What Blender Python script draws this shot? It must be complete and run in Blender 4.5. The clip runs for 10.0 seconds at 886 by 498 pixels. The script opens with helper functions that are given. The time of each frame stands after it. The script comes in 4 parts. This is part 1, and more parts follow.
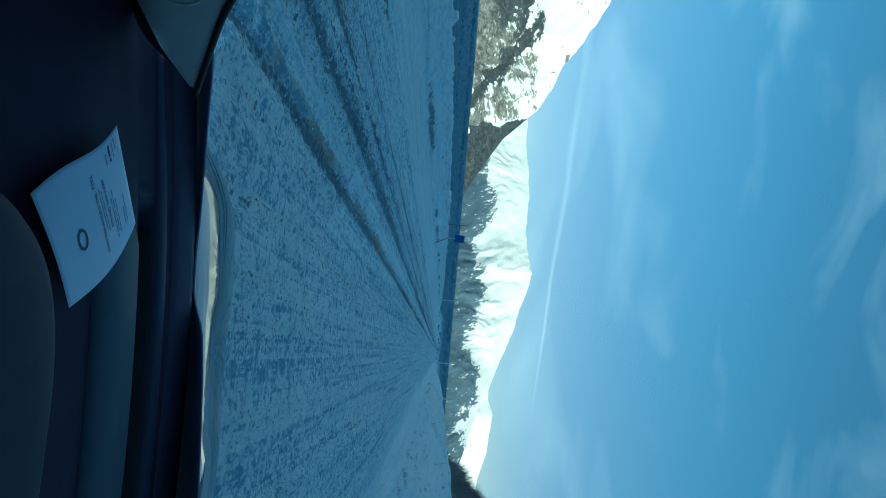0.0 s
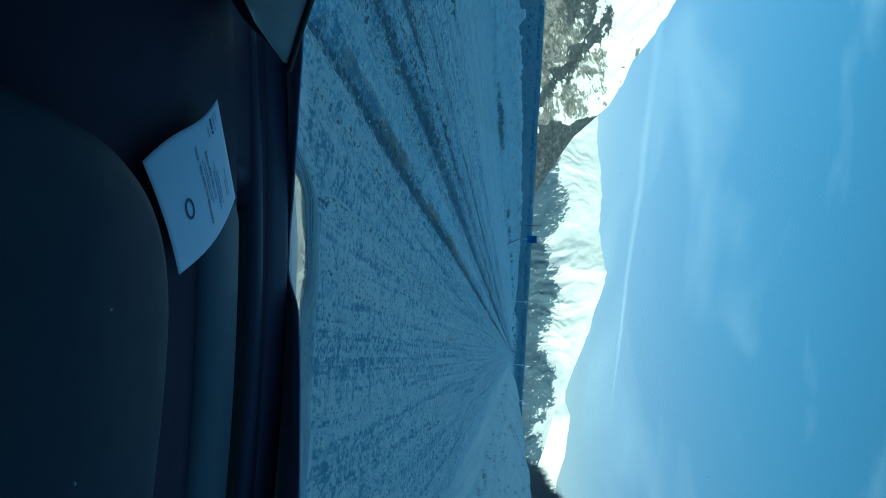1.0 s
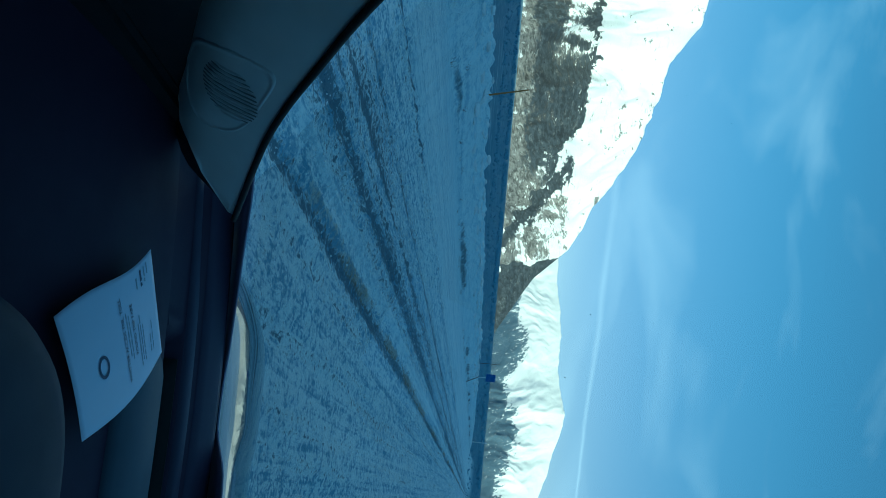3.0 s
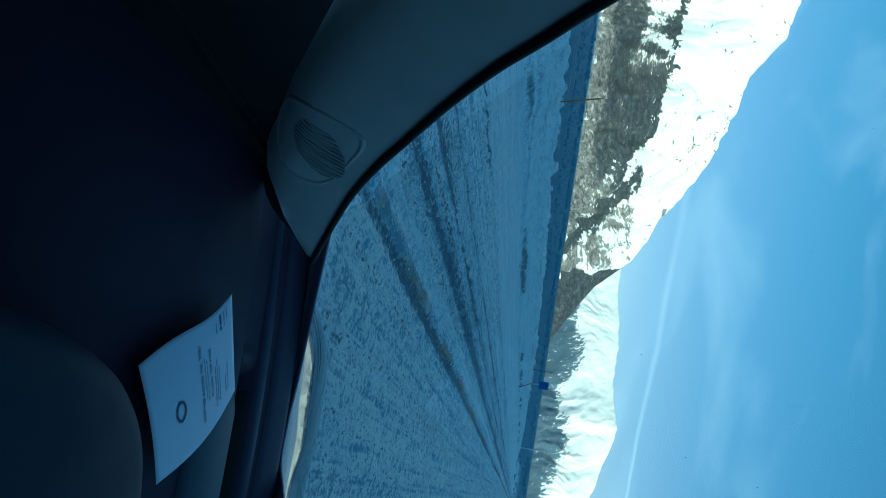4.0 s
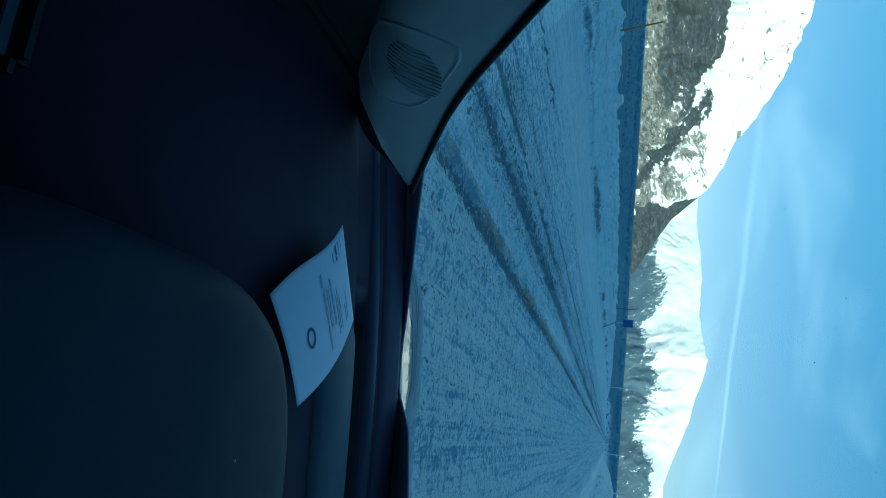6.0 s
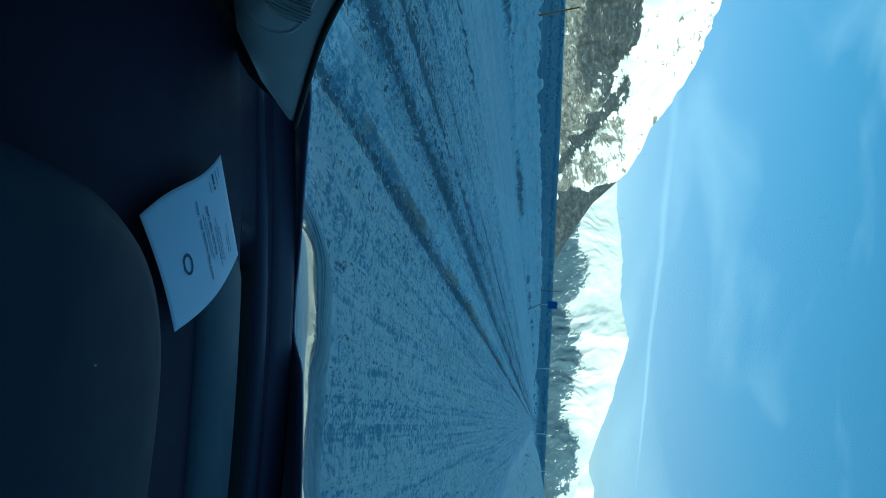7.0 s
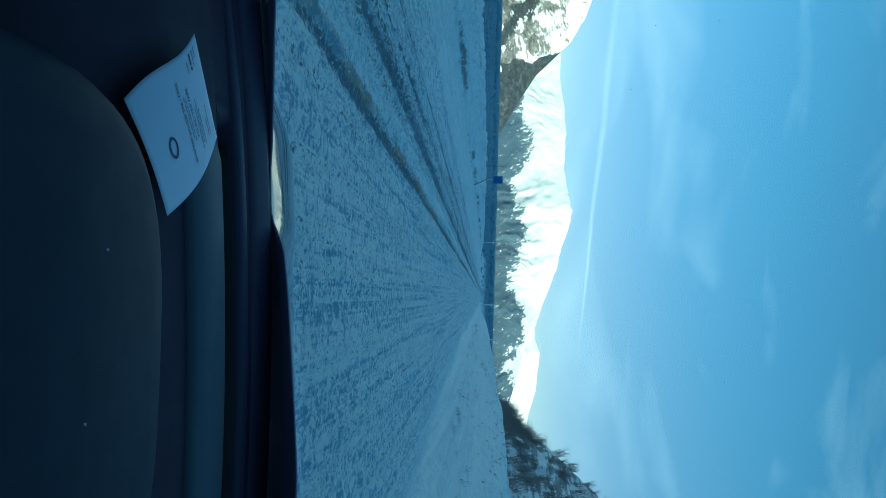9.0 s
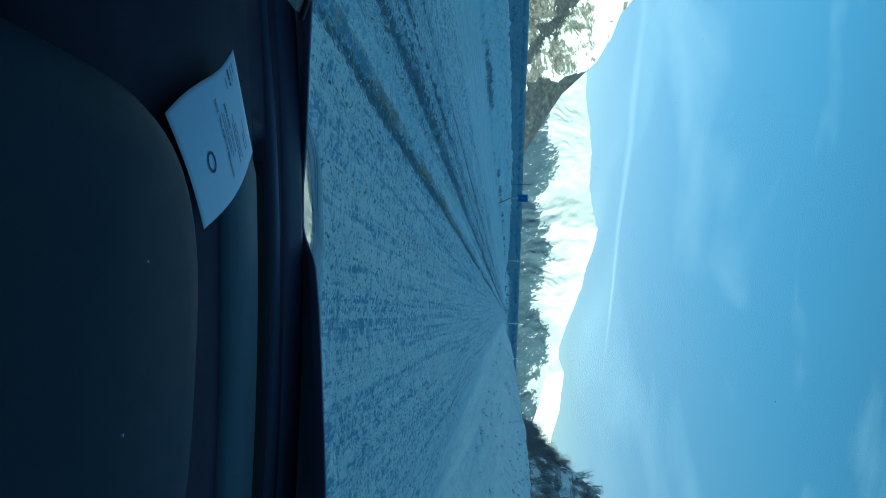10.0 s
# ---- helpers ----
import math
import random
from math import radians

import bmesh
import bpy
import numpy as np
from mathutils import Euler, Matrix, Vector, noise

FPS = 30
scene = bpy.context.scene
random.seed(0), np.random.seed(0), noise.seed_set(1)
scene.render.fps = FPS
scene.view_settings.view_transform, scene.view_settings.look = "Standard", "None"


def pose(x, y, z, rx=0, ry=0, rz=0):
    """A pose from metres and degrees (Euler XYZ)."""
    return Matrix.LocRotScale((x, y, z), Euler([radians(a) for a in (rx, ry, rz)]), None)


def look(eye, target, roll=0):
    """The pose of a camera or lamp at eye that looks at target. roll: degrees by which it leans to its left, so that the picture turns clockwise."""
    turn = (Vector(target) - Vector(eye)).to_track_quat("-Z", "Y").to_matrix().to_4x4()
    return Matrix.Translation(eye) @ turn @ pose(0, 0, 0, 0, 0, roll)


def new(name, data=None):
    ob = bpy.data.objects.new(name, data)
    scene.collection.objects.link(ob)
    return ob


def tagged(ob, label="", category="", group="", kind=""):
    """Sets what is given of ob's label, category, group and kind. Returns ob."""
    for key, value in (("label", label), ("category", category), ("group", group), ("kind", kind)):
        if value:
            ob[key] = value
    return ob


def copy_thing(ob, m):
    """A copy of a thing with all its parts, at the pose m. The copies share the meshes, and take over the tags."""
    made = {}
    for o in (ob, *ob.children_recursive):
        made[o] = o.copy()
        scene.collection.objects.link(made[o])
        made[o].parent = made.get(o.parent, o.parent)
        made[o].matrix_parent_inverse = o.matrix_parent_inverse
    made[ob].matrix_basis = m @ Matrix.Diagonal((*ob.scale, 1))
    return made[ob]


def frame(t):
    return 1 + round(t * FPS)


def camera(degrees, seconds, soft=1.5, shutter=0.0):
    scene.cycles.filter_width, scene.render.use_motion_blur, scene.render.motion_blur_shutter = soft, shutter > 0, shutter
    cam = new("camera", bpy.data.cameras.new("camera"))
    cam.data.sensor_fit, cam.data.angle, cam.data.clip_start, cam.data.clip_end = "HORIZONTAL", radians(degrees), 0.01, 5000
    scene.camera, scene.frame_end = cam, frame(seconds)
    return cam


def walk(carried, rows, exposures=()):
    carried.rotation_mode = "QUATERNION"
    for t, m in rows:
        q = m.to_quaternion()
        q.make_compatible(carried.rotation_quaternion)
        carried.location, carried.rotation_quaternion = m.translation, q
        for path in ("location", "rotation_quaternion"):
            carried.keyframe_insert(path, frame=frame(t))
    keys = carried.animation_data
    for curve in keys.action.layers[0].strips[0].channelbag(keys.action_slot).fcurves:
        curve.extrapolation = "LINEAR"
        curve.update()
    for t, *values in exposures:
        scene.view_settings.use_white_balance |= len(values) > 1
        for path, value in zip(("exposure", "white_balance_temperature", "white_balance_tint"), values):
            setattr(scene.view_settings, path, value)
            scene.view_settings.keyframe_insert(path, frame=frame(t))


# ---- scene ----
cam = camera(62.6, 10.0, soft=0.7)

# seconds, eye, heading to the left, pitch, roll: a phone held upright, so its long side points up
PATH = [
    (0.0, -0.014, -0.025, 1.429, 8.27, -0.34, 94.77),
    (0.5, -0.042, -0.010, 1.395, 8.10, -2.54, 94.50),
    (1.0, 0.037, -0.010, 1.401, 8.05, -6.00, 93.20),
    (1.5, 0.026, 0.025, 1.435, 8.69, -5.72, 92.62),
    (2.0, 0.045, 0.031, 1.499, 16.30, -0.84, 95.35),
    (2.2, 0.023, 0.034, 1.482, 18.30, -0.92, 95.05),
    (3.3, -0.054, 0.026, 1.394, 18.68, -5.25, 95.47),
    (3.5, -0.089, 0.009, 1.384, 18.70, -6.58, 96.00),
    (4.0, -0.084, 0.014, 1.384, 18.33, -8.43, 98.75),
    (4.5, -0.046, -0.008, 1.393, 17.01, -8.59, 98.51),
    (5.0, -0.064, -0.050, 1.400, 15.64, -8.42, 97.09),
    (5.5, 0.015, 0.003, 1.349, 14.02, -11.60, 95.17),
    (5.7, -0.032, 0.016, 1.349, 13.91, -13.66, 93.68),
    (6.8, -0.005, -0.001, 1.397, 13.25, -12.07, 94.06),
    (7.0, 0.042, 0.021, 1.418, 13.16, -7.83, 92.62),
    (7.5, 0.065, 0.016, 1.424, 8.00, -2.28, 92.76),
    (8.0, 0.071, -0.004, 1.419, 4.02, -1.71, 91.72),
    (8.5, 0.043, -0.015, 1.378, 3.82, -2.13, 91.25),
    (9.0, 0.052, -0.009, 1.370, 3.69, -3.23, 91.53),
    (9.5, 0.004, -0.048, 1.378, 3.38, -3.75, 93.31),
    (10.0, 0.055, -0.006, 1.358, 5.03, -5.18, 91.95),]


def eye_pose(x, y, z, yaw, pitch, roll):
    return pose(x, y, z, 90 + pitch, 0, yaw) @ pose(0, 0, 0, 0, 0, roll)


EXPOSURES = [(0.0, 1.08, 5200, -25), (0.5, 1.18, 5200, -25), (1.0, 1.06, 5100, -25), (2.0, 0.95, 5050, -25), (3.5, 1.06, 5000, -25), (4.5, 1.09, 5000, -25), (5.5, 1.22, 5100, -25),
             (7.0, 1.15, 5100, -25), (7.5, 1.13, 5150, -25), (8.0, 1.27, 5250, -25), (9.0, 1.33, 5250, -25), (10.0, 1.24, 5250, -25)]
walk(cam, [(r[0], eye_pose(*r[1:])) for r in PATH], EXPOSURES)

# ---- sky and sun ----
SUN_EL = 13.0
SUN_FROM = Vector((0.6, -0.8, 0))          # the low sun stands behind and to the right
world = bpy.data.worlds.new("winter_sky")
scene.world = world
world.use_nodes = True
wn, wl = world.node_tree.nodes, world.node_tree.links
bg = wn["Background"]
sky = wn.new("ShaderNodeTexSky")
sky.sky_type = "NISHITA"
sky.sun_disc = False
sky.sun_elevation = radians(SUN_EL)
sky.sun_rotation = math.atan2(SUN_FROM.x, SUN_FROM.y)
sky.altitude = 1500
sky.air_density = 0.9
sky.dust_density = 0.1
sky.ozone_density = 2.0
bg.inputs["Strength"].default_value = 0.074


def wnode(kind, **values):
    n = wn.new(kind)
    for k, v in values.items():
        if k in n.inputs:
            n.inputs[k].default_value = v
    return n


def wmath(op, a, b=None, c=None, clamp=False):
    n = wn.new("ShaderNodeMath")
    n.operation, n.use_clamp = op, clamp
    for i, v in enumerate((a, b, c)):
        if v is None:
            continue
        if isinstance(v, (int, float)):
            n.inputs[i].default_value = v
        else:
            wl.new(v, n.inputs[i])
    return n.outputs[0]


def direction(az, el):
    a, e = radians(az), radians(el)
    return Vector((math.sin(a) * math.cos(e), math.cos(a) * math.cos(e), math.sin(e)))


def sky_dot(vec, v):
    n = wn.new("ShaderNodeVectorMath")
    n.operation = "DOT_PRODUCT"
    wl.new(vec, n.inputs[0])
    n.inputs[1].default_value = v
    return n.outputs["Value"]


coord = wn.new("ShaderNodeTexCoord").outputs["Generated"]
# one long contrail, thin and fading at its young end
c_a, c_b = direction(-23.0, 9.15), direction(3.0, 7.5)
axis_n = c_a.cross(c_b).normalized()
axis_u = axis_n.cross(c_a).normalized()
across = sky_dot(coord, axis_n)
along = sky_dot(coord, axis_u)
wob = wnode("ShaderNodeTexNoise", Scale=14.0, Detail=3.0)
wl.new(coord, wob.inputs["Vector"])
bent = wmath("ADD", across, wmath("MULTIPLY", wmath("SUBTRACT", wob.outputs[0], 0.5), 0.006))
width = wmath("MULTIPLY_ADD", wmath("SUBTRACT", 0.46, along), 0.013, 0.0012)
trail = wmath("SUBTRACT", 1.0, wmath("DIVIDE", wmath("ABSOLUTE", bent), width), clamp=True)
ends = wmath("MULTIPLY", wmath("MULTIPLY", wmath("SUBTRACT", 0.47, along), 8.0, clamp=True),
             wmath("MULTIPLY", wmath("ADD", along, 0.5), 4.0, clamp=True))
fade = wmath("ADD", 0.14, wmath("MULTIPLY", along, 0.5), clamp=True)
trail = wmath("MULTIPLY", wmath("MULTIPLY", trail, ends), fade)
# faint streaks of cirrus, drawn out level
stretch = wn.new("ShaderNodeMapping")
stretch.inputs["Scale"].default_value = (1.5, 1.5, 4.0)
wl.new(coord, stretch.inputs["Vector"])
cir = wnode("ShaderNodeTexNoise", Scale=2.6, Detail=5.0, Roughness=0.5, Distortion=0.6)
wl.new(stretch.outputs[0], cir.inputs["Vector"])
veil = wmath("MULTIPLY", wmath("SUBTRACT", cir.outputs[0], 0.50), 1.1, clamp=True)
cloud = wmath("ADD", wmath("MULTIPLY", veil, 0.75), trail, clamp=True)
# haze greys the foot of the sky; higher up it is a deep clear blue
up = wn.new("ShaderNodeSeparateXYZ")
wl.new(coord, up.inputs[0])
tint = wn.new("ShaderNodeValToRGB")
tint.color_ramp.interpolation = "EASE"
tint.color_ramp.elements[0].position, tint.color_ramp.elements[0].color = 0.06, (0.92, 0.71, 0.69, 1)
tint.color_ramp.elements[1].position, tint.color_ramp.elements[1].color = 0.42, (0.80, 1.0, 0.96, 1)
wl.new(up.outputs["Z"], tint.inputs["Fac"])
hazed = wn.new("ShaderNodeMix")
hazed.data_type, hazed.blend_type = "RGBA", "MULTIPLY"
hazed.inputs["Factor"].default_value = 1.0
wl.new(sky.outputs[0], hazed.inputs["A"])
wl.new(tint.outputs["Color"], hazed.inputs["B"])
mixs = wn.new("ShaderNodeMix")
mixs.data_type = "RGBA"
wl.new(cloud, mixs.inputs["Factor"])
wl.new(hazed.outputs["Result"], mixs.inputs["A"])
mixs.inputs["B"].default_value = (6.5, 7.6, 8.6, 1)
wl.new(mixs.outputs["Result"], bg.inputs["Color"])

sun_data = bpy.data.lights.new("sun", "SUN")
sun_data.energy, sun_data.angle, sun_data.color = 4.0, radians(0.5), (1.0, 0.88, 0.66)
sun = new("sun", sun_data)
s_dir = (SUN_FROM.normalized() * math.cos(radians(SUN_EL)) + Vector((0, 0, math.sin(radians(SUN_EL)))))
sun.matrix_world = look(s_dir * 50, (0, 0, 0))


# ---- materials ----
class Mat:
    """A node material under construction, with short calls for the usual nodes."""

    def __init__(self, name, color=(0.5, 0.5, 0.5), rough=0.6, metal=0.0):
        self.m = bpy.data.materials.new(name)
        self.m.use_nodes = True
        self.n, self.l = self.m.node_tree.nodes, self.m.node_tree.links
        self.p = self.n["Principled BSDF"]
        self.set("Base Color", (*color, 1))
        self.set("Roughness", rough)
        self.set("Metallic", metal)

    def set(self, key, v):
        if isinstance(v, bpy.types.NodeSocket):
            self.l.new(v, self.p.inputs[key])
        else:
            self.p.inputs[key].default_value = v
        return self

    def feed(self, sock, v):
        if isinstance(v, bpy.types.NodeSocket):
            self.l.new(v, sock)
        elif v is not None:
            sock.default_value = v

    def where(self, kind="Object", scale=(1, 1, 1)):
        c = self.n.new("ShaderNodeTexCoord").outputs[kind]
        if scale == (1, 1, 1):
            return c
        mp = self.n.new("ShaderNodeMapping")
        mp.inputs["Scale"].default_value = scale
        self.l.new(c, mp.inputs["Vector"])
        return mp.outputs[0]

    def noise(self, scale, detail=4.0, rough=0.55, vec=None, distort=0.0):
        t = self.n.new("ShaderNodeTexNoise")
        t.inputs["Scale"].default_value, t.inputs["Detail"].default_value = scale, detail
        t.inputs["Roughness"].default_value, t.inputs["Distortion"].default_value = rough, distort
        self.l.new(vec or self.where(), t.inputs["Vector"])
        return t.outputs[0]

    def math(self, op, a, b=None, c=None, clamp=False):
        t = self.n.new("ShaderNodeMath")
        t.operation, t.use_clamp = op, clamp
        for i, v in enumerate((a, b, c)):
            if v is not None:
                self.feed(t.inputs[i], v)
        return t.outputs[0]

    def step(self, v, lo, hi):
        t = self.n.new("ShaderNodeMapRange")
        t.interpolation_type = "SMOOTHSTEP"
        self.feed(t.inputs["Value"], v)
        t.inputs["From Min"].default_value, t.inputs["From Max"].default_value = lo, hi
        return t.outputs[0]

    def axis(self, i):
        t = self.n.new("ShaderNodeSeparateXYZ")
        self.l.new(self.where(), t.inputs[0])
        return t.outputs[i]

    def attr(self, name):
        t = self.n.new("ShaderNodeAttribute")
        t.attribute_name = name
        return t.outputs["Fac"]

    def mix(self, f, a, b):
        t = self.n.new("ShaderNodeMix")
        t.data_type = "RGBA"
        self.feed(t.inputs["Factor"], f)
        self.feed(t.inputs["A"], (*a, 1) if isinstance(a, tuple) else a)
        self.feed(t.inputs["B"], (*b, 1) if isinstance(b, tuple) else b)
        return t.outputs["Result"]

    def bump(self, h, strength=0.4, dist=0.02):
        t = self.n.new("ShaderNodeBump")
        t.inputs["Strength"].default_value, t.inputs["Distance"].default_value = strength, dist
        self.l.new(h, t.inputs["Height"])
        self.l.new(t.outputs[0], self.p.inputs["Normal"])
        return self


def plastic(name, color, rough, grain=900.0, depth=0.0006, spec=0.5):
    k = Mat(name, color, rough)
    k.set("Specular IOR Level", spec)
    g = k.noise(grain, 3.0)
    big = k.noise(9.0, 3.0)
    lo = tuple(c * 0.8 for c in color)
    hi = tuple(c * 1.25 for c in color)
    k.set("Base Color", k.mix(big, lo, hi))
    k.set("Roughness", k.math("MULTIPLY_ADD", k.noise(30.0), 0.2, rough - 0.1))
    return k.bump(g, 0.35, depth).m


# snow on the road and in the fields
g = Mat("snow_ground", (0.82, 0.84, 0.86), 0.85)
g.set("Specular IOR Level", 0.08)
gx = g.axis(0)
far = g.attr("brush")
clump = g.noise(1.0, 5.0, 0.62, g.where("Object", (1.3, 0.22, 1.0)))
fine = g.noise(1.0, 5.0, 0.68, g.where("Object", (14.0, 10.0, 1.0)), 0.2)
lump = g.noise(1.0, 4.0, 0.6, g.where("Object", (4.6, 3.4, 1.0)), 0.2)
lengthwise = g.noise(1.0, 6.0, 0.68, g.where("Object", (2.4, 0.03, 1.0)))
streak = g.noise(1.0, 4.0, 0.7, g.where("Object", (9.0, 0.10, 1.0)))
wear = g.attr("wear")
bare = g.math("MULTIPLY_ADD", g.math("SUBTRACT", fine, 0.5), 3.2, g.math("MULTIPLY", g.math("SUBTRACT", clump, 0.5), 1.2))
bare = g.math("MULTIPLY_ADD", g.math("SUBTRACT", lump, 0.5), 0.5, bare)
bare = g.math("MULTIPLY_ADD", g.math("SUBTRACT", lengthwise, 0.5), 2.4, bare)
bare = g.math("MULTIPLY_ADD", g.math("SUBTRACT", streak, 0.5), 2.0, bare)
bare = g.math("MULTIPLY_ADD", wear, 1.05, bare)
bare = g.step(bare, 0.34, 0.86)
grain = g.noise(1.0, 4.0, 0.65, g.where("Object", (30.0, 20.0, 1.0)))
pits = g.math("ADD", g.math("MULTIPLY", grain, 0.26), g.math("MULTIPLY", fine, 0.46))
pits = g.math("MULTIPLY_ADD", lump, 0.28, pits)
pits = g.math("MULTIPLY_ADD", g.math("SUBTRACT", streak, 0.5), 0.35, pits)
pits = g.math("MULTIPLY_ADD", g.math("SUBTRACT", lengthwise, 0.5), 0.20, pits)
# shade of the hollows put into the colour: bluish pits, pale lumps
shaded_snow = g.mix(g.step(pits, 0.42, 0.535), (0.33, 0.47, 0.62), (0.95, 0.99, 1.0))
shaded_snow = g.mix(g.math("MULTIPLY", g.attr("clean"), 0.66), shaded_snow, (0.86, 0.95, 1.0))
# worn-through asphalt, with the blue of reflected sky in its colour
col = g.mix(g.math("MULTIPLY", bare, 0.80), shaded_snow, (0.036, 0.086, 0.148))
# shade under the cut bank put into the colour, with earth and dead grass
cut_at = g.math("MULTIPLY", g.attr("cut"), g.math("MULTIPLY_ADD", g.noise(3.0, 5.0, 0.7), 2.6, -0.3))
col = g.mix(g.math("MULTIPLY", g.step(cut_at, 0.30, 0.85), 0.75), col, g.mix(fine, (0.05, 0.075, 0.10), (0.13, 0.15, 0.17)))
# the yellow line shows where the snow is worn off it
line = g.math("SUBTRACT", 1.0, g.math("DIVIDE", g.math("ABSOLUTE", g.math("ADD", gx, 2.14)), 0.10), clamp=True)
line = g.math("MULTIPLY", g.step(line, 0.05, 0.5), g.step(g.math("ADD", g.noise(0.35, 4.0), g.math("MULTIPLY", fine, 0.4)), 0.62, 0.78))
col = g.mix(g.math("MULTIPLY", line, 0.55), col, (0.34, 0.22, 0.07))
# blue shade of the valley floor put into its colour, with snow flecks
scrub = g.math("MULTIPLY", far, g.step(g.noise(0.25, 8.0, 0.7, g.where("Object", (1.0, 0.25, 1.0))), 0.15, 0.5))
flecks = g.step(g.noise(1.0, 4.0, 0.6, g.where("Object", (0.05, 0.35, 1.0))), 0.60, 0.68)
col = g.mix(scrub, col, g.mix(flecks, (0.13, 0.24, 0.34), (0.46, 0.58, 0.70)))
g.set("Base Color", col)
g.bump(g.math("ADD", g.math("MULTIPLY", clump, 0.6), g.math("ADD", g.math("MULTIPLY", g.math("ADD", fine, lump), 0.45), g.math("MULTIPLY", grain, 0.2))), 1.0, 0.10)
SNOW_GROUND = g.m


def hillside(name, snow_scale, tree, brush_col, mottle=3.0, bumps=1.2, squeeze=0.8, sifted=0.5, slant=0.0, spread=1.0):
    """Snow, brush and bare trees by the attributes of the slope's mesh, broken up by noise at two scales."""
    k = Mat(name, (0.85, 0.86, 0.87), 0.8)
    lay = k.n.new("ShaderNodeCombineXYZ")
    k.l.new(k.attr("across"), lay.inputs[0])
    k.l.new(k.math("MULTIPLY_ADD", k.attr("across"), slant, k.math("MULTIPLY", k.attr("height"), squeeze)), lay.inputs[1])
    a = k.noise(snow_scale, 6.0, 0.66, lay.outputs[0], 0.2)
    b = k.noise(snow_scale * 4, 5.0, 0.72, lay.outputs[0], 0.3)
    both = k.math("ADD", k.math("MULTIPLY", a, 0.5), k.math("MULTIPLY", b, 0.5))
    thick = k.math("ADD", k.attr("brush"), k.math("MULTIPLY", k.math("SUBTRACT", both, 0.5), mottle))
    dark = k.math("ADD", k.attr("trees"), k.math("MULTIPLY", k.math("SUBTRACT", both, 0.5), mottle * 0.9))
    low, high = tuple(c * (1 - 0.55 * spread) for c in brush_col), tuple(c * (1 + 0.9 * spread) for c in brush_col)
    base = k.mix(k.step(thick, 0.44, 0.56), (0.86, 0.86, 0.87), k.mix(k.step(b, 0.38, 0.60), low, high))
    low, high = tuple(c * (1 - 0.4 * spread) for c in tree), tuple(c * (1 + 0.7 * spread) for c in tree)
    base = k.mix(k.step(dark, 0.42, 0.58), base, k.mix(k.step(b, 0.40, 0.64), low, high))
    # snow lies between the stems
    sift = k.noise(snow_scale * 3.2, 6.0, 0.75, lay.outputs[0], 0.4)
    open_ground = k.math("SUBTRACT", 1.0, k.math("MULTIPLY", k.step(dark, 0.42, 0.58), 0.8))
    base = k.mix(k.math("MULTIPLY", k.math("MULTIPLY", k.step(sift, 0.54, 0.66), open_ground), sifted), base, (0.66, 0.66, 0.66))
    k.set("Base Color", base)
    return k.bump(both, 0.6, bumps).m


# distance haze put into the far forest: bluish colours with little contrast
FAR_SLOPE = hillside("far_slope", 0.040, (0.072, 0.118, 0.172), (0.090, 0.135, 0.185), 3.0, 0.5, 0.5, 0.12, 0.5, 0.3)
LEFT_SLOPE = hillside("near_slope", 0.045, (0.040, 0.048, 0.058), (0.135, 0.130, 0.126), 2.7, 1.2, 0.7, 0.8, -0.35)
HILL_SLOPE = hillside("shrub_slope", 0.22, (0.10, 0.10, 0.105), (0.20, 0.195, 0.195), 2.8)

DASH_TOP = plastic("dash_vinyl", (0.034, 0.022, 0.048), 0.66, spec=0.25)
# dashboard vinyl with the missing light put into its colour
LIGHTENED_VINYL = plastic("lightened_vinyl", (0.048, 0.040, 0.078), 0.6, spec=0.3)
DASH_RIB = plastic("dash_rib", (0.048, 0.044, 0.082), 0.6, spec=0.3)
DASH_PAD = plastic("dash_pad", (0.078, 0.092, 0.125), 0.6, spec=0.3)
BINNACLE = plastic("binnacle_vinyl", (0.022, 0.029, 0.054), 0.66, spec=0.25)
TRIM_GREY = plastic("pillar_trim", (0.74, 0.75, 0.75), 0.5, 1400.0, 0.0003)
GROOVE_SHADE = plastic("groove_shade", (0.20, 0.21, 0.22), 0.7)
# the dashboard's reflection put into the black print as pale purple-grey
BAND = plastic("band_with_reflection", (0.30, 0.28, 0.42), 0.35)
BLACK_PLASTIC = plastic("black_plastic", (0.016, 0.015, 0.019), 0.5)
SEAL = plastic("rubber_seal", (0.006, 0.006, 0.007), 0.7)
HEADLINER = plastic("headliner", (0.10, 0.10, 0.10), 0.9)

k = Mat("blue_grey_paint", (0.05, 0.07, 0.09), 0.6)
k.set("Coat Weight", 1.0).set("Coat Roughness", 0.035).set("Coat IOR", 1.6).set("Specular IOR Level", 0.0)
k.set("Base Color", k.mix(k.noise(6.0, 5.0), (0.045, 0.075, 0.10), (0.06, 0.09, 0.115)))
k.set("Roughness", k.math("MULTIPLY_ADD", k.noise(20.0), 0.2, 0.5))
PAINT = k.m

k = Mat("paper", (0.80, 0.81, 0.83), 0.85)
k.set("Base Color", k.mix(k.noise(25.0, 4.0), (0.74, 0.77, 0.93), (0.80, 0.83, 0.98)))
PAPER = k.bump(k.noise(60.0), 0.2, 0.001).m
INK = Mat("ink", (0.10, 0.11, 0.18), 0.7).m
PALE_INK = Mat("pale_ink", (0.42, 0.47, 0.57), 0.8).m
k = Mat("sign_blue", (0.015, 0.10, 0.50), 0.4)
k.set("Base Color", k.mix(k.noise(5.0), (0.014, 0.075, 0.30), (0.02, 0.10, 0.38)))
SIGN_BLUE = k.m
POST_WOOD = plastic("post_wood", (0.13, 0.075, 0.045), 0.8, 60.0, 0.004)
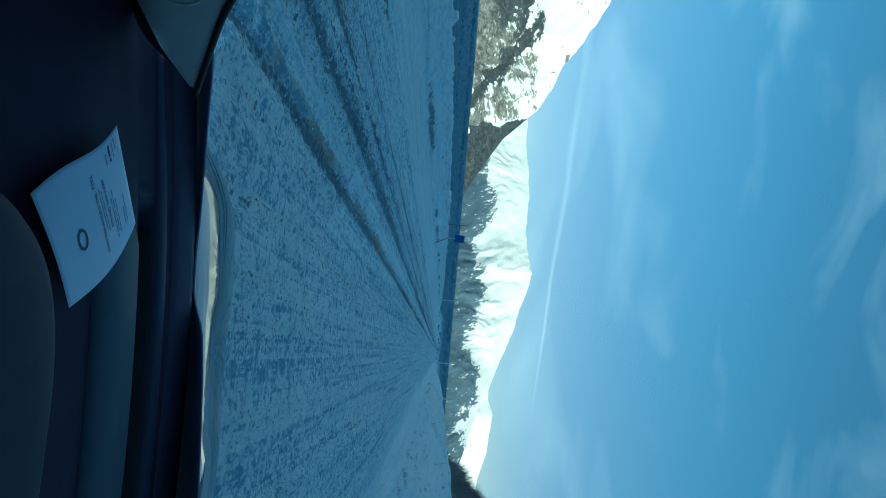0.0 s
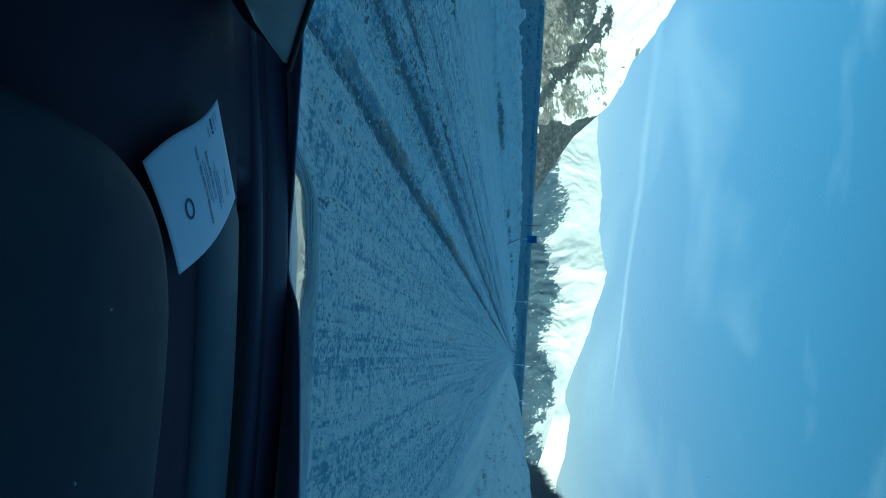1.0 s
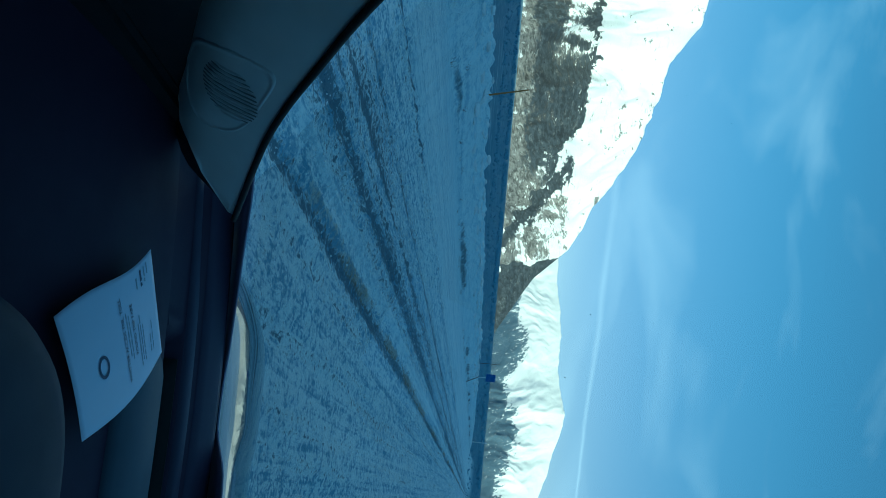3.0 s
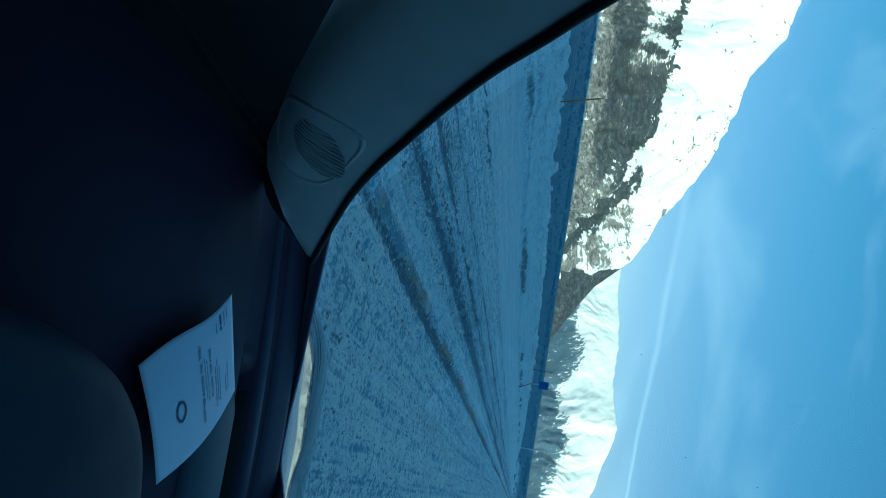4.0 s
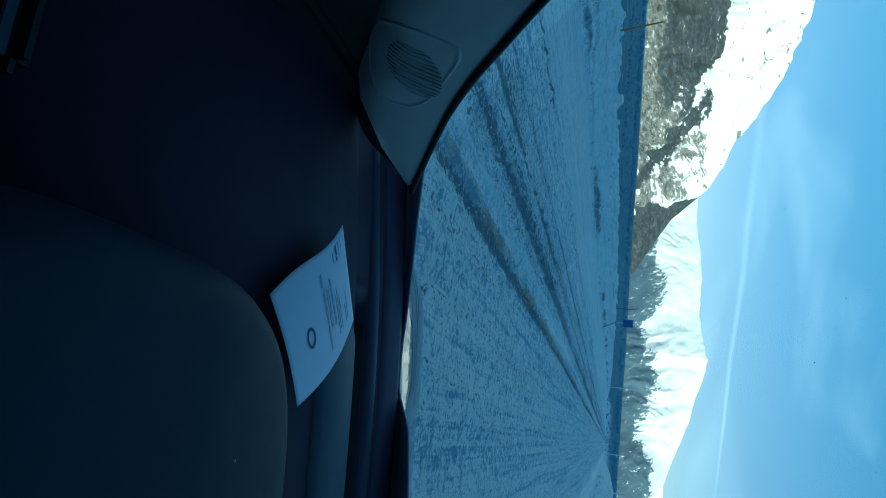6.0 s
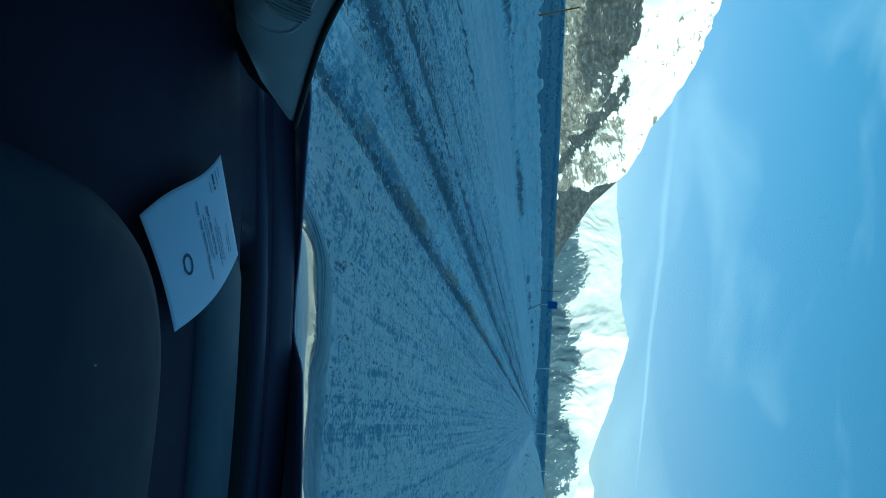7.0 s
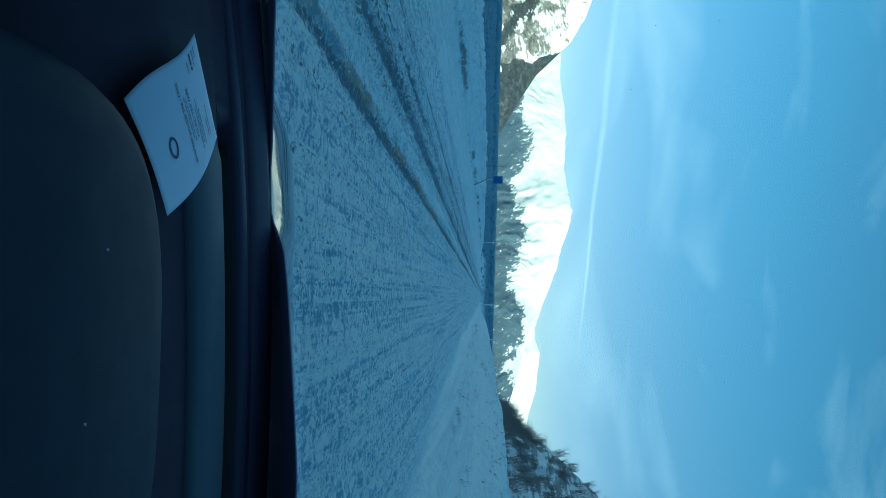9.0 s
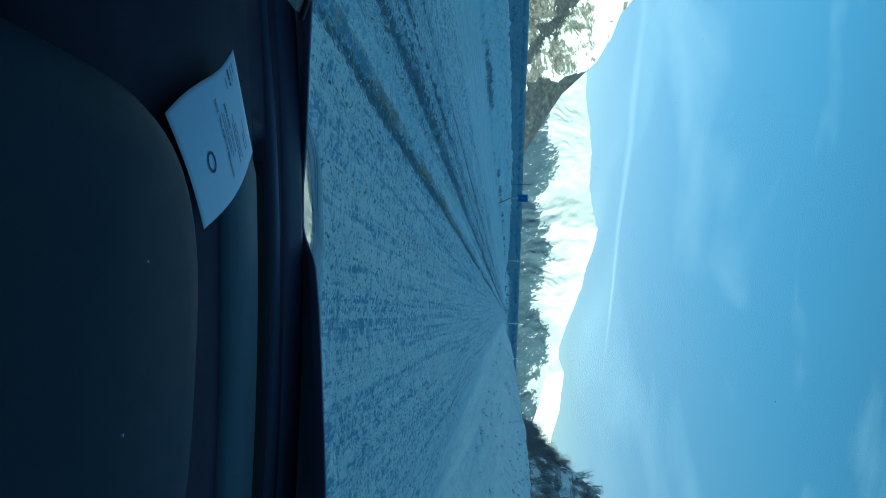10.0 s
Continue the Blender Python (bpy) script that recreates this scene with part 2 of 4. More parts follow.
SNOW_POLE = plastic("orange_pole", (0.42, 0.20, 0.06), 0.7, 60.0, 0.003)
# the valley's bluish shade is put into the scrub's colour
SHADED_SCRUB = plastic("valley_scrub", (0.20, 0.33, 0.44), 0.9, 3.0, 0.05)
POLE_GREY = plastic("pole_grey", (0.80, 0.80, 0.80), 0.6, 60.0, 0.004)
TWIG = plastic("twig_bark", (0.26, 0.235, 0.235), 0.85, 80.0, 0.003)
RUBBER = plastic("tyre_rubber", (0.02, 0.02, 0.02), 0.8)
ALLOY = Mat("alloy", (0.5, 0.5, 0.52), 0.35, 0.9).m

# window glass: clear, with the gloss of a real pane
k = Mat("window_glass")
k.n.remove(k.p)
clear, gloss = k.n.new("ShaderNodeBsdfTransparent"), k.n.new("ShaderNodeBsdfGlossy")
clear.inputs[0].default_value = (0.95, 0.97, 0.97, 1)
gloss.inputs["Roughness"].default_value = 0.0
fres, mx = k.n.new("ShaderNodeFresnel"), k.n.new("ShaderNodeMixShader")
fres.inputs["IOR"].default_value = 1.45
k.l.new(fres.outputs[0], mx.inputs[0])
k.l.new(clear.outputs[0], mx.inputs[1])
k.l.new(gloss.outputs[0], mx.inputs[2])
k.l.new(mx.outputs[0], k.n["Material Output"].inputs["Surface"])
GLASS = k.m
# unseen side and rear panes, darkened to keep light out of the cabin
DIMMED_GLASS = GLASS.copy()
DIMMED_GLASS.name = "dimmed_glass"
next(n for n in DIMMED_GLASS.node_tree.nodes if n.bl_idname == "ShaderNodeBsdfTransparent").inputs[0].default_value = (0.16, 0.17, 0.17, 1)


# ---- mesh helpers ----
def smooth(me):
    me.polygons.foreach_set("use_smooth", [True] * len(me.polygons))


def mesh_from(name, verts, faces, material, soft=True):
    me = bpy.data.meshes.new(name)
    me.from_pydata([tuple(v) for v in verts], [], faces)
    me.materials.append(material)
    if soft:
        smooth(me)
    me.update()
    return me


def part(name, bm, material, parent, label="", soft=False):
    me = bpy.data.meshes.new(name)
    bm.normal_update()
    bm.to_mesh(me)
    bm.free()
    me.materials.append(material)
    if soft:
        smooth(me)
    ob = new(name, me)
    ob.parent = parent
    return tagged(ob, label) if label else ob


def sheet(rows, closed=False):
    """A bmesh of quads over rows of points."""
    bm = bmesh.new()
    vs = [[bm.verts.new(p) for p in r] for r in rows]
    for a, b in zip(vs, vs[1:]):
        n = len(a)
        for i in range(n if closed else n - 1):
            j = (i + 1) % n
            bm.faces.new((a[i], a[j], b[j], b[i]))
    return bm


def thicken(bm, depth):
    """Gives a sheet real thickness, away from its normals."""
    bm.normal_update()
    bmesh.ops.solidify(bm, geom=bm.faces[:], thickness=depth)
    return bm


def box(size, at, bevel=0.0, turn=None):
    bm = bmesh.new()
    bmesh.ops.create_cube(bm, size=1.0, matrix=Matrix.Translation(at) @ (turn or Matrix()) @ Matrix.Diagonal((*size, 1)))
    if bevel:
        bmesh.ops.bevel(bm, geom=bm.edges[:], offset=bevel, segments=2, affect="EDGES")
    return bm


def rod(bm, a, b, r0, r1, sides=6):
    """A tapered rod from a to b, added to bm."""
    a, b = Vector(a), Vector(b)
    t = (b - a).to_track_quat("Z", "Y").to_matrix()
    ring = [[bm.verts.new(p + t @ Vector((r * math.cos(q), r * math.sin(q), 0))) for q in (2 * math.pi * i / sides for i in range(sides))]
            for p, r in ((a, r0), (b, r1))]
    for i in range(sides):
        j = (i + 1) % sides
        bm.faces.new((ring[0][i], ring[0][j], ring[1][j], ring[1][i]))
    bm.faces.new(ring[0][::-1])
    bm.faces.new(ring[1])
    return bm


def ease(v, lo, hi):
    u = np.clip((v - lo) / (hi - lo), 0, 1)
    return u * u * (3 - 2 * u)


def rough(x, y, z=0.0, octaves=4):
    return noise.fractal(Vector((x, y, z)), 1.0, 2.0, octaves)


# ---- the ground: road, verges and valley floor in one sheet ----
LATTICE = np.random.default_rng(7).uniform(0, 2 * math.pi, 4096)


def relief(x, y, seed=0, octaves=4, gain=0.5):
    """Gradient noise over whole arrays, about -0.6 to 0.6 an octave."""
    x, y = np.broadcast_arrays(np.asarray(x, float), np.asarray(y, float))
    total, amp = np.zeros(x.shape), 1.0
    for o in range(octaves):
        px, py = x * 2.0 ** o + 17.3 * o, y * 2.0 ** o - 9.1 * o
        ix, iy = np.floor(px).astype(np.int64), np.floor(py).astype(np.int64)
        fx, fy = px - ix, py - iy
        wx, wy = fx * fx * (3 - 2 * fx), fy * fy * (3 - 2 * fy)

        def corner(dx, dy):
            turn = LATTICE[((ix + dx) * 7919 + (iy + dy) * 104729 + (seed * 31 + o * 7) * 1299709) % 4096]
            return np.cos(turn) * (fx - dx) + np.sin(turn) * (fy - dy)

        low = corner(0, 0) * (1 - wx) + corner(1, 0) * wx
        high = corner(0, 1) * (1 - wx) + corner(1, 1) * wx
        total = total + amp * (low * (1 - wy) + high * wy)
        amp *= gain
    return total


def bell(x, mid, width):
    return np.exp(-((x - mid) / width) ** 2)


def bank_foot(y):
    """How far left of the car the ploughed snow bank begins."""
    return -10.4 - 0.018 * np.maximum(y - 10, 0) - 2.2 * ease(y, 30, 120)


def right_foot(y):
    return 3.9 - 1.2 * ease(y, 12, 40) + 0.25 * np.sin(np.asarray(y) * 0.21)


def cut_stretch(y):
    """Stretches where the plough cut under the bank."""
    return ease(relief(7.0, y * 0.10, 50), -0.06, 0.22)


def ground_height(x, y):
    x, y = np.asarray(x, float), np.asarray(y, float)
    d = np.hypot(x, y)
    near = (1.0 - ease(y, 200, 400)) * ((y > -60) & (y < 400))
    # road surface: shallow ruts, ploughed ridges, and lumps of packed snow
    road = near * ease(x, -9.6, -8.6) * (1 - ease(x, 3.6, 4.4))
    z = road * (0.02 * relief(x * 2.2, y * 0.25, 3) + 0.035 * bell(x, -2.47, 0.09) * (0.7 + 0.7 * relief(x, y * 0.8, 15)))
    z = z + road * 0.05 * bell(x, -5.75, 0.16) * (0.6 + 0.8 * relief(x, y * 0.5, 5))
    packed = 0.45 + 0.55 * ease(relief(x * 0.55, y * 0.10, 61), -0.25, 0.25)
    packed = packed * (1 - 0.55 * ease(-x, 6.0, 6.8)) * (1 - 0.5 * bell(x, 0.2, 1.1)) * (1 - ease(y, 40, 90))
    lumps_z = 0.060 * np.maximum(relief(x * 3.0, y * 2.4, 62, 3, 0.6) + 0.05, 0) + 0.045 * relief(x * 6.0, y * 5.0, 63, 2, 0.6)
    z = z + road * packed * lumps_z
    # tyre tracks: narrow grooves with thrown-up edges
    for mid, wide, deep in ((-3.05, 0.12, 0.030), (-2.05, 0.10, 0.030), (-4.45, 0.10, 0.022), (-0.95, 0.12, 0.012), (1.05, 0.12, 0.012), (-5.95, 0.08, 0.035)):
        at = mid + 0.10 * relief(0.3, y * 0.05, int(70 + mid * 10))
        z = z - road * deep * (bell(x, at, wide) - 0.45 * bell(x, at + 1.9 * wide, wide * 0.7) - 0.45 * bell(x, at - 1.9 * wide, wide * 0.7))
    # ploughed bank on the left
    u = bank_foot(y) - x
    top = 0.98 + 0.16 * relief(y * 0.16, 1.0, 2) + 0.30 * relief(x * 0.7, y * 0.6, 4) + 0.55 * np.abs(relief(x * 1.2, y * 1.0, 14, 2)) + 0.10 * np.abs(relief(x * 2.6, y * 2.0, 16, 1))
    rise = ease(u, 0.0, 1.1) * 0.62 + ease(u, 1.0, 2.6) * 0.38
    fall = 1.0 - 0.75 * ease(u, 3.6, 6.0)
    rise = rise + cut_stretch(y) * 0.22 * ease(u, 0.05, 0.3) * (1.0 - ease(u, 0.5, 1.6))
    z = z + near * (u > 0) * rise * fall * top * (0.72 + 0.28 * ease(y, 25, 70))
    # cut bank on the right, rising to a crest
    w = x - right_foot(y)
    bank = (2.6 * ease(w, 0.0, 6.5) + 0.35 * ease(w, 0.1, 0.8)) * (1 + 0.10 * relief(x * 0.4, y * 0.25, 6)) + 0.07 * relief(x * 1.3, y * 1.1, 8)
    z = z + near * (w > 0) * bank
    # the valley floor lifts a little towards the mountains
    z = z + 22.0 * ease(d, 350, 1450) * (1 + 0.15 * relief(x * 0.003, y * 0.003, 1))
    return z + 0.5 * relief(x * 0.02, y * 0.02, 9) * ease(d, 60, 300)


def graded(steps):
    out = []
    for lo, hi, n, power in steps:
        out += [lo + (hi - lo) * (i / n) ** power for i in range(n)]
    return out


pos = graded([(12.0, 40.0, 36, 1.4), (40.0, 4900.0, 46, 3.0)]) + [4900.0]
xs = [-p for p in reversed(graded([(18.0, 50.0, 40, 1.3), (50.0, 4900.0, 46, 3.0)]) + [4900.0])]
xs += graded([(-18.0, -12.0, 60, 1.0), (-12.0, -10.1, 40, 1.0), (-10.1, -6.6, 50, 1.0), (-6.6, 3.4, 230, 1.0), (3.4, 12.0, 50, 1.0)])[1:] + pos
ys = [-p for p in reversed(graded([(4.0, 40.0, 14, 1.5), (40.0, 4900.0, 22, 3.0)]) + [4900.0])]
ys += graded([(-4.0, 3.0, 12, 1.0), (3.0, 13.0, 170, 1.0), (13.0, 36.0, 190, 1.25), (36.0, 220.0, 190, 1.5), (220.0, 4900.0, 60, 2.4)]) + [4900.0]
gxs, gys = np.meshgrid(np.array(xs), np.array(ys))
# the sheet's columns follow the foot of the bank
gxs = gxs + (bank_foot(np.clip(gys, 0.0, 220.0)) + 10.4) * ease(-gxs, 6, 9) * (1 - ease(-gxs, 20, 60))
gzs = ground_height(gxs, gys)
dist = np.hypot(gxs, gys)
inward = bank_foot(gys) - gxs
# brush here marks the far valley floor that takes the painted blue shade
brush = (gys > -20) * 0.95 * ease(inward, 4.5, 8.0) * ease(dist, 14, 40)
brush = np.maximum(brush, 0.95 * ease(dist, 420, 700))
# tyres have worn the road between the line and the far rut, and here and there in the lane
wander = 0.10 * relief(0.3, gys * 0.05, 49)
wear_at = 0.55 * bell(gxs, -3.05 + wander, 0.20) + 0.62 * bell(gxs, -2.05 + wander, 0.11) + 0.22 * bell(gxs, -4.2, 0.6) + 0.28 * bell(gxs, -3.0, 1.2) + 0.45 * bell(gxs, -4.45, 0.09)
wear_at += 0.35 * bell(gxs, -1.35, 0.06) * ease(relief(2.0, gys * 0.05, 44), -0.1, 0.2) + 0.4 * bell(gxs, -3.7, 0.06) - 0.9 * bell(gxs, -2.47 + wander, 0.10)
wear_at += 1.6 * bell(gxs, -5.9, 0.09) * ease(relief(0.0, gys * 0.11, 40), -0.3, 0.1)
clean = 0.9 * bell(gxs, -2.47 + wander, 0.10) + (0.75 + 0.35 * relief(gxs * 1.6, gys * 0.05, 70)) * ease(-gxs, 5.9, 6.6) + ease(gxs - right_foot(gys), -0.7, 0.0)
deep = 0.22 + 0.12 * relief(3.0, gys * 0.3, 52)
cut_out = 0.85 * cut_stretch(gys) * bell(inward, deep, 0.13 + 0.08 * relief(5.0, gys * 0.5, 53)) * ((gys > 4) & (gys < 200))
clean = clean * (1 - cut_out)
wear_at = wear_at - 0.7 * ease(clean, 0.25, 0.45)
clean = np.clip(clean, 0, 1)
nx = len(xs)
first = (np.arange(len(ys) - 1)[:, None] * nx + np.arange(nx - 1)[None, :]).ravel()
corners = np.stack([first, first + 1, first + nx + 1, first + nx], 1).astype(np.int32)
me = bpy.data.meshes.new("ground")
me.vertices.add(gxs.size)
me.vertices.foreach_set("co", np.stack([gxs, gys, gzs], -1).astype(np.float32).ravel())
me.loops.add(corners.size)
me.loops.foreach_set("vertex_index", corners.ravel())
me.polygons.add(len(corners))
me.polygons.foreach_set("loop_start", np.arange(0, corners.size, 4, dtype=np.int32))
me.polygons.foreach_set("use_smooth", np.ones(len(corners), bool))
me.update(calc_edges=True)
me.validate()
me.materials.append(SNOW_GROUND)
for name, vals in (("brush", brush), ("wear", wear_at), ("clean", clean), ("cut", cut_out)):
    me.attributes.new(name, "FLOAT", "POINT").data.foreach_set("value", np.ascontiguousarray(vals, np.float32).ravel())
tagged(new("ground", me), "snow-covered road, ploughed verges and valley floor beyond in painted blue shade", "ground", kind="structure")


# ---- mountains ----
def profile(knots, a):
    return float(np.interp(a, [k[0] for k in knots], [k[1] for k in knots]))


def mountain(name, label, crest, near, far, cols, rows, material, cover, gully=1.0, seed=0.0, freq=1.0, back=0.35):
    """A range seen from the valley. crest: heading and steepness of the skyline; near, far: how far its foot and its crest lie."""
    a0, a1 = crest[0][0], crest[-1][0]
    vs, brush, trees, lateral, heights = [], [], [], [], []
    for j in range(rows):
        s = j / (rows - 1) * (1 + back)
        for i in range(cols):
            az = a0 + (a1 - a0) * i / (cols - 1)
            d0, d1 = profile(near, az), profile(far, az)
            zr = 1.4 + d1 * math.tan(radians(profile(crest, az)))
            u = min(s, 1.0)
            # spurs and gullies run down the slope and swing a little
            q = az * freq + 1.6 * rough(az * 0.13 * freq, s * 1.3, seed + 7)
            rib = noise.ridged_multi_fractal(Vector((q * 0.32, s * 0.9, seed)), 0.9, 2.1, 3, 1.0, 2.0) - 1.0
            fine = rough(q * 1.3 + s * 2.0, s * 4.0, seed + 3.0, 5)
            body = math.sin(math.pi * min(u, 1.0)) ** 0.8 if u > 0 else 0.0
            d = d0 + (d1 - d0) * s + gully * body * (-0.10 * rib) * (d1 - d0)
            z = zr * (0.22 * u + 0.78 * u ** 1.35) if s <= 1 else zr * (1 - (s - 1) / back * 0.8)
            z += gully * zr * body * 0.10 * rib + zr * 0.014 * fine * (0.3 + body)
            z += zr * 0.008 * fine if s > 0.98 else 0
            if s == 0:
                z = -30.0
            a = radians(az)
            vs.append((d * math.sin(a), d * math.cos(a), z))
            el = math.degrees(math.atan2(z - 1.4, d))
            br, tr = cover(az, el, rib, fine)
            brush.append(br)
            trees.append(tr)
            lateral.append(radians(az) * d0)
            heights.append(z)
    fs = [(j * cols + i, j * cols + i + 1, (j + 1) * cols + i + 1, (j + 1) * cols + i) for j in range(rows - 1) for i in range(cols - 1)]
    me = mesh_from(name, vs, fs, material)
    me.attributes.new("brush", "FLOAT", "POINT").data.foreach_set("value", brush)
    me.attributes.new("trees", "FLOAT", "POINT").data.foreach_set("value", trees)
    me.attributes.new("across", "FLOAT", "POINT").data.foreach_set("value", lateral)
    me.attributes.new("height", "FLOAT", "POINT").data.foreach_set("value", heights)
    return tagged(new(name, me), label, "mountain", kind="structure")


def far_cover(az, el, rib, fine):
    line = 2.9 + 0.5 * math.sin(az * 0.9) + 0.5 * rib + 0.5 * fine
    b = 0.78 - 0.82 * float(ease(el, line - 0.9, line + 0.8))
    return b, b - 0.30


LEFT_LINE = [(-60, 7.0), (-38.6, 6.5), (-34.6, 6.6), (-29.6, 5.7), (-27.4, 4.6), (-25.2, 3.9), (-22.0, 2.8), (-19.2, 1.9), (-16.0, 1.2)]


def left_cover(az, el, rib, fine):
    # everything is frayed at two scales, drawn out down the slope
    fray = rough(az * 1.1, el * 0.5, 21.0, 5)
    az += 0.9 * rough(az * 0.5, el * 0.6, 31.0, 3) + 0.35 * fray
    el += 0.45 * rough(az * 0.6, el * 1.1, 41.0, 4) + 0.35 * rough(az * 3.0, el * 3.0, 43.0, 3)
    line = profile(LEFT_LINE, az) + 0.35 * fine
    b = 0.92 - 0.30 * (1 - float(ease(el, 0.5, 1.8))) - 0.58 * float(ease(el, line - 0.1, line + 0.6))
    b -= 0.32 * float(ease(el, line - 2.2, line - 0.3)) * (0.35 + 0.65 * (1 - float(ease(-az, 26.5, 28.5))))
    # rocks in the upper snow
    if el > line + 0.6:
        b = max(b, 0.62 * float(ease(rough(az * 1.9, el * 2.6, 61.0, 5), 0.42, 0.62)))
    # bare trees thicken up the slope to a dark edge, and stand in slanting bands
    west = float(ease(-az, 24.2, 26.4))
    t = 0.12 + (-0.05 + 0.62 * float(ease(el, 1.0, 2.6))) * (1 - float(ease(el, line - 0.1, line + 0.25))) * west
    gap = float(ease(-az, 32.5, 35.5)) * float(ease(el, 2.6, 4.6))
    t -= (0.22 + 0.5 * fray) * gap
    b -= (0.28 + 0.5 * fray) * gap
    t = max(t, 0.85 * west * math.exp(-((el - line) / 0.30) ** 2))
    band = (az + 26.0) - (5.6 - el) * 1.256
    t = max(t, 0.95 * math.exp(-(band / (1.1 + 0.4 * fray)) ** 2) * (1 - float(ease(el, 5.3, 6.3))))
    if -24.8 < az and el < 5.8:
        b = max(b, (0.50 + 0.45 * fray - 0.12 * float(ease(el, 4.2, 6.0))) * float(ease(az, -24.8, -23.6)))
    # shade on the spur's right side, put in as dark tree cover
    shaded_face = (az + 19.3) - (5.4 - el) * 0.22
    if shaded_face > 0:
        t = max(t, 0.98 * float(ease(shaded_face, 0.0, 0.4)) + 0.25 * fray)
        b = max(b, t)
    return b, t


def ridge_cover(az, el, rib, fine):
    return 0.05 + 0.1 * fine, -0.2


mountain("mountain_far_right", "distant snow-covered ridge in low sunlight",
         [(-8, 3.2), (0, 3.9), (3.1, 4.1), (4.2, 4.5), (5.3, 4.38), (7.0, 4.22), (8.9, 3.7), (12, 3.2), (18, 2.0)],
         [(-8, 4000), (18, 4000)], [(-8, 4600), (18, 4600)], 160, 40, FAR_SLOPE, ridge_cover, 0.5, 31.0, 0.8, 0.0)
mountain("mountain_ahead", "sunlit snowy mountain range with haze-blue forest at its foot",
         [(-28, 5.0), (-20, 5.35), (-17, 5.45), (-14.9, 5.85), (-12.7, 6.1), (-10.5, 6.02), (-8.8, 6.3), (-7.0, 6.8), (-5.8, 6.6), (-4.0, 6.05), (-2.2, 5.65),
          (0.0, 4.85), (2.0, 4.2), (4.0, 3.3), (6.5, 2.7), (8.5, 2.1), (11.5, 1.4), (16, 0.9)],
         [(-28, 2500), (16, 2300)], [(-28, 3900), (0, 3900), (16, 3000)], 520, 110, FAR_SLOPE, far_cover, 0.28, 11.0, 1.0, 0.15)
mountain("mountain_left", "snowy mountain with brown brush and bare trees on its lower slopes",
         [(-75, 19), (-50, 16.5), (-39, 14), (-37, 13.7), (-35.5, 12.8), (-34.2, 12.0), (-32.1, 11.7), (-30, 11.1), (-28, 10.5), (-26.7, 9.9), (-24.5, 8.7), (-23, 7.6),
          (-21.3, 7.0), (-19.6, 6.05), (-18.9, 5.4), (-18.0, 4.4), (-17.2, 3.6), (-16.2, 3.0), (-15.2, 2.4), (-13.0, 1.1), (-11.5, 0.5)],
         [(-75, 900), (-36, 1050), (-20, 1350), (-11.5, 1700)], [(-75, 1900), (-36, 1950), (-24, 2000), (-18.6, 1900), (-11.5, 1800)], 700, 130, LEFT_SLOPE, left_cover, 0.6, 4.0, 0.7)


def hill_cover(az, el, rib, fine):
    return 0.52 + 0.3 * fine, 0.30 + 0.4 * fine


mountain("hill_right", "steep dark hillside with bare shrubs and patches of snow",
         [(7.2, 0.6), (8.6, 1.9), (10.0, 3.1), (10.6, 4.2), (11.5, 5.6), (12.9, 7.0), (14.6, 9.0), (20, 14), (32, 19), (60, 22)],
         [(7.2, 185), (15, 130), (60, 60)], [(7.2, 215), (11.5, 230), (15, 240), (60, 260)], 200, 60, HILL_SLOPE, hill_cover, 0.5, 17.0, 1.2)


# the mountain behind and to the right, out of sight, that keeps the valley in shade
def shade_mountain():
    t = Vector((-0.6, 0.8, 0))
    n = Vector((0.8, 0.6, 0))
    cs = [-2400 + 130 * i for i in range(46)]
    ws = [-1500, -1000, -500, 0, 400, 800, 1200, 1500]
    vs = []
    for c in cs:
        h = float(np.interp(c, [-2400, -400, 0, 435, 720, 906, 1267, 1679, 2136, 2672, 3500], [760, 840, 854, 944, 1004, 1140, 1105, 1030, 1050, 1120, 1150]))
        for w in ws:
            p = c * n + (-2600 + w) * t
            up = h * (1 - abs(w) / 1520)
            vs.append((p.x, p.y, up - 20 + (0.04 * h * rough(c * 0.004, w * 0.006) if w else 0)))
    m = len(ws)
    fs = [(j * m + i, j * m + i + 1, (j + 1) * m + i + 1, (j + 1) * m + i) for j in range(len(cs) - 1) for i in range(m - 1)]
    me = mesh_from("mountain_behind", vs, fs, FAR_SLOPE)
    me.attributes.new("brush", "FLOAT", "POINT").data.foreach_set("value", [0.2] * len(vs))
    me.attributes.new("trees", "FLOAT", "POINT").data.foreach_set("value", [0.1] * len(vs))
    tagged(new("mountain_behind", me), "forested snowy mountain that shades the valley", "mountain", kind="structure")


shade_mountain()


# ---- the car: dashboard, pillar, bonnet, and the shell that closes the cabin ----
H = 1.40                      # eye height over the road
CX = 0.37                     # middle of the car
car = tagged(new("car"), "blue-grey car with a dark dashboard, seen from the driver's seat", "car")


def bow(x, y0, k=0.27):
    """Lines across the car bow forward in the middle."""
    return y0 - k * (x - CX) ** 2


def across_car(x0, x1, n, points, k=0.27):
    """Rows across the car through a list of (y, z) stations."""
    xs = [x0 + (x1 - x0) * i / (n - 1) for i in range(n)]
    return [[(x, bow(x, y, k), H + z - 0.008) for x in xs] for y, z in points]


def tapered(rows, x0, drop=0.022, run=0.07):
    """Lets the left end of a raised strip run out into the dashboard."""
    return [[(x, y, z - drop * (1 - float(ease(x, x0, x0 + run)))) for x, y, z in r] for r in rows]


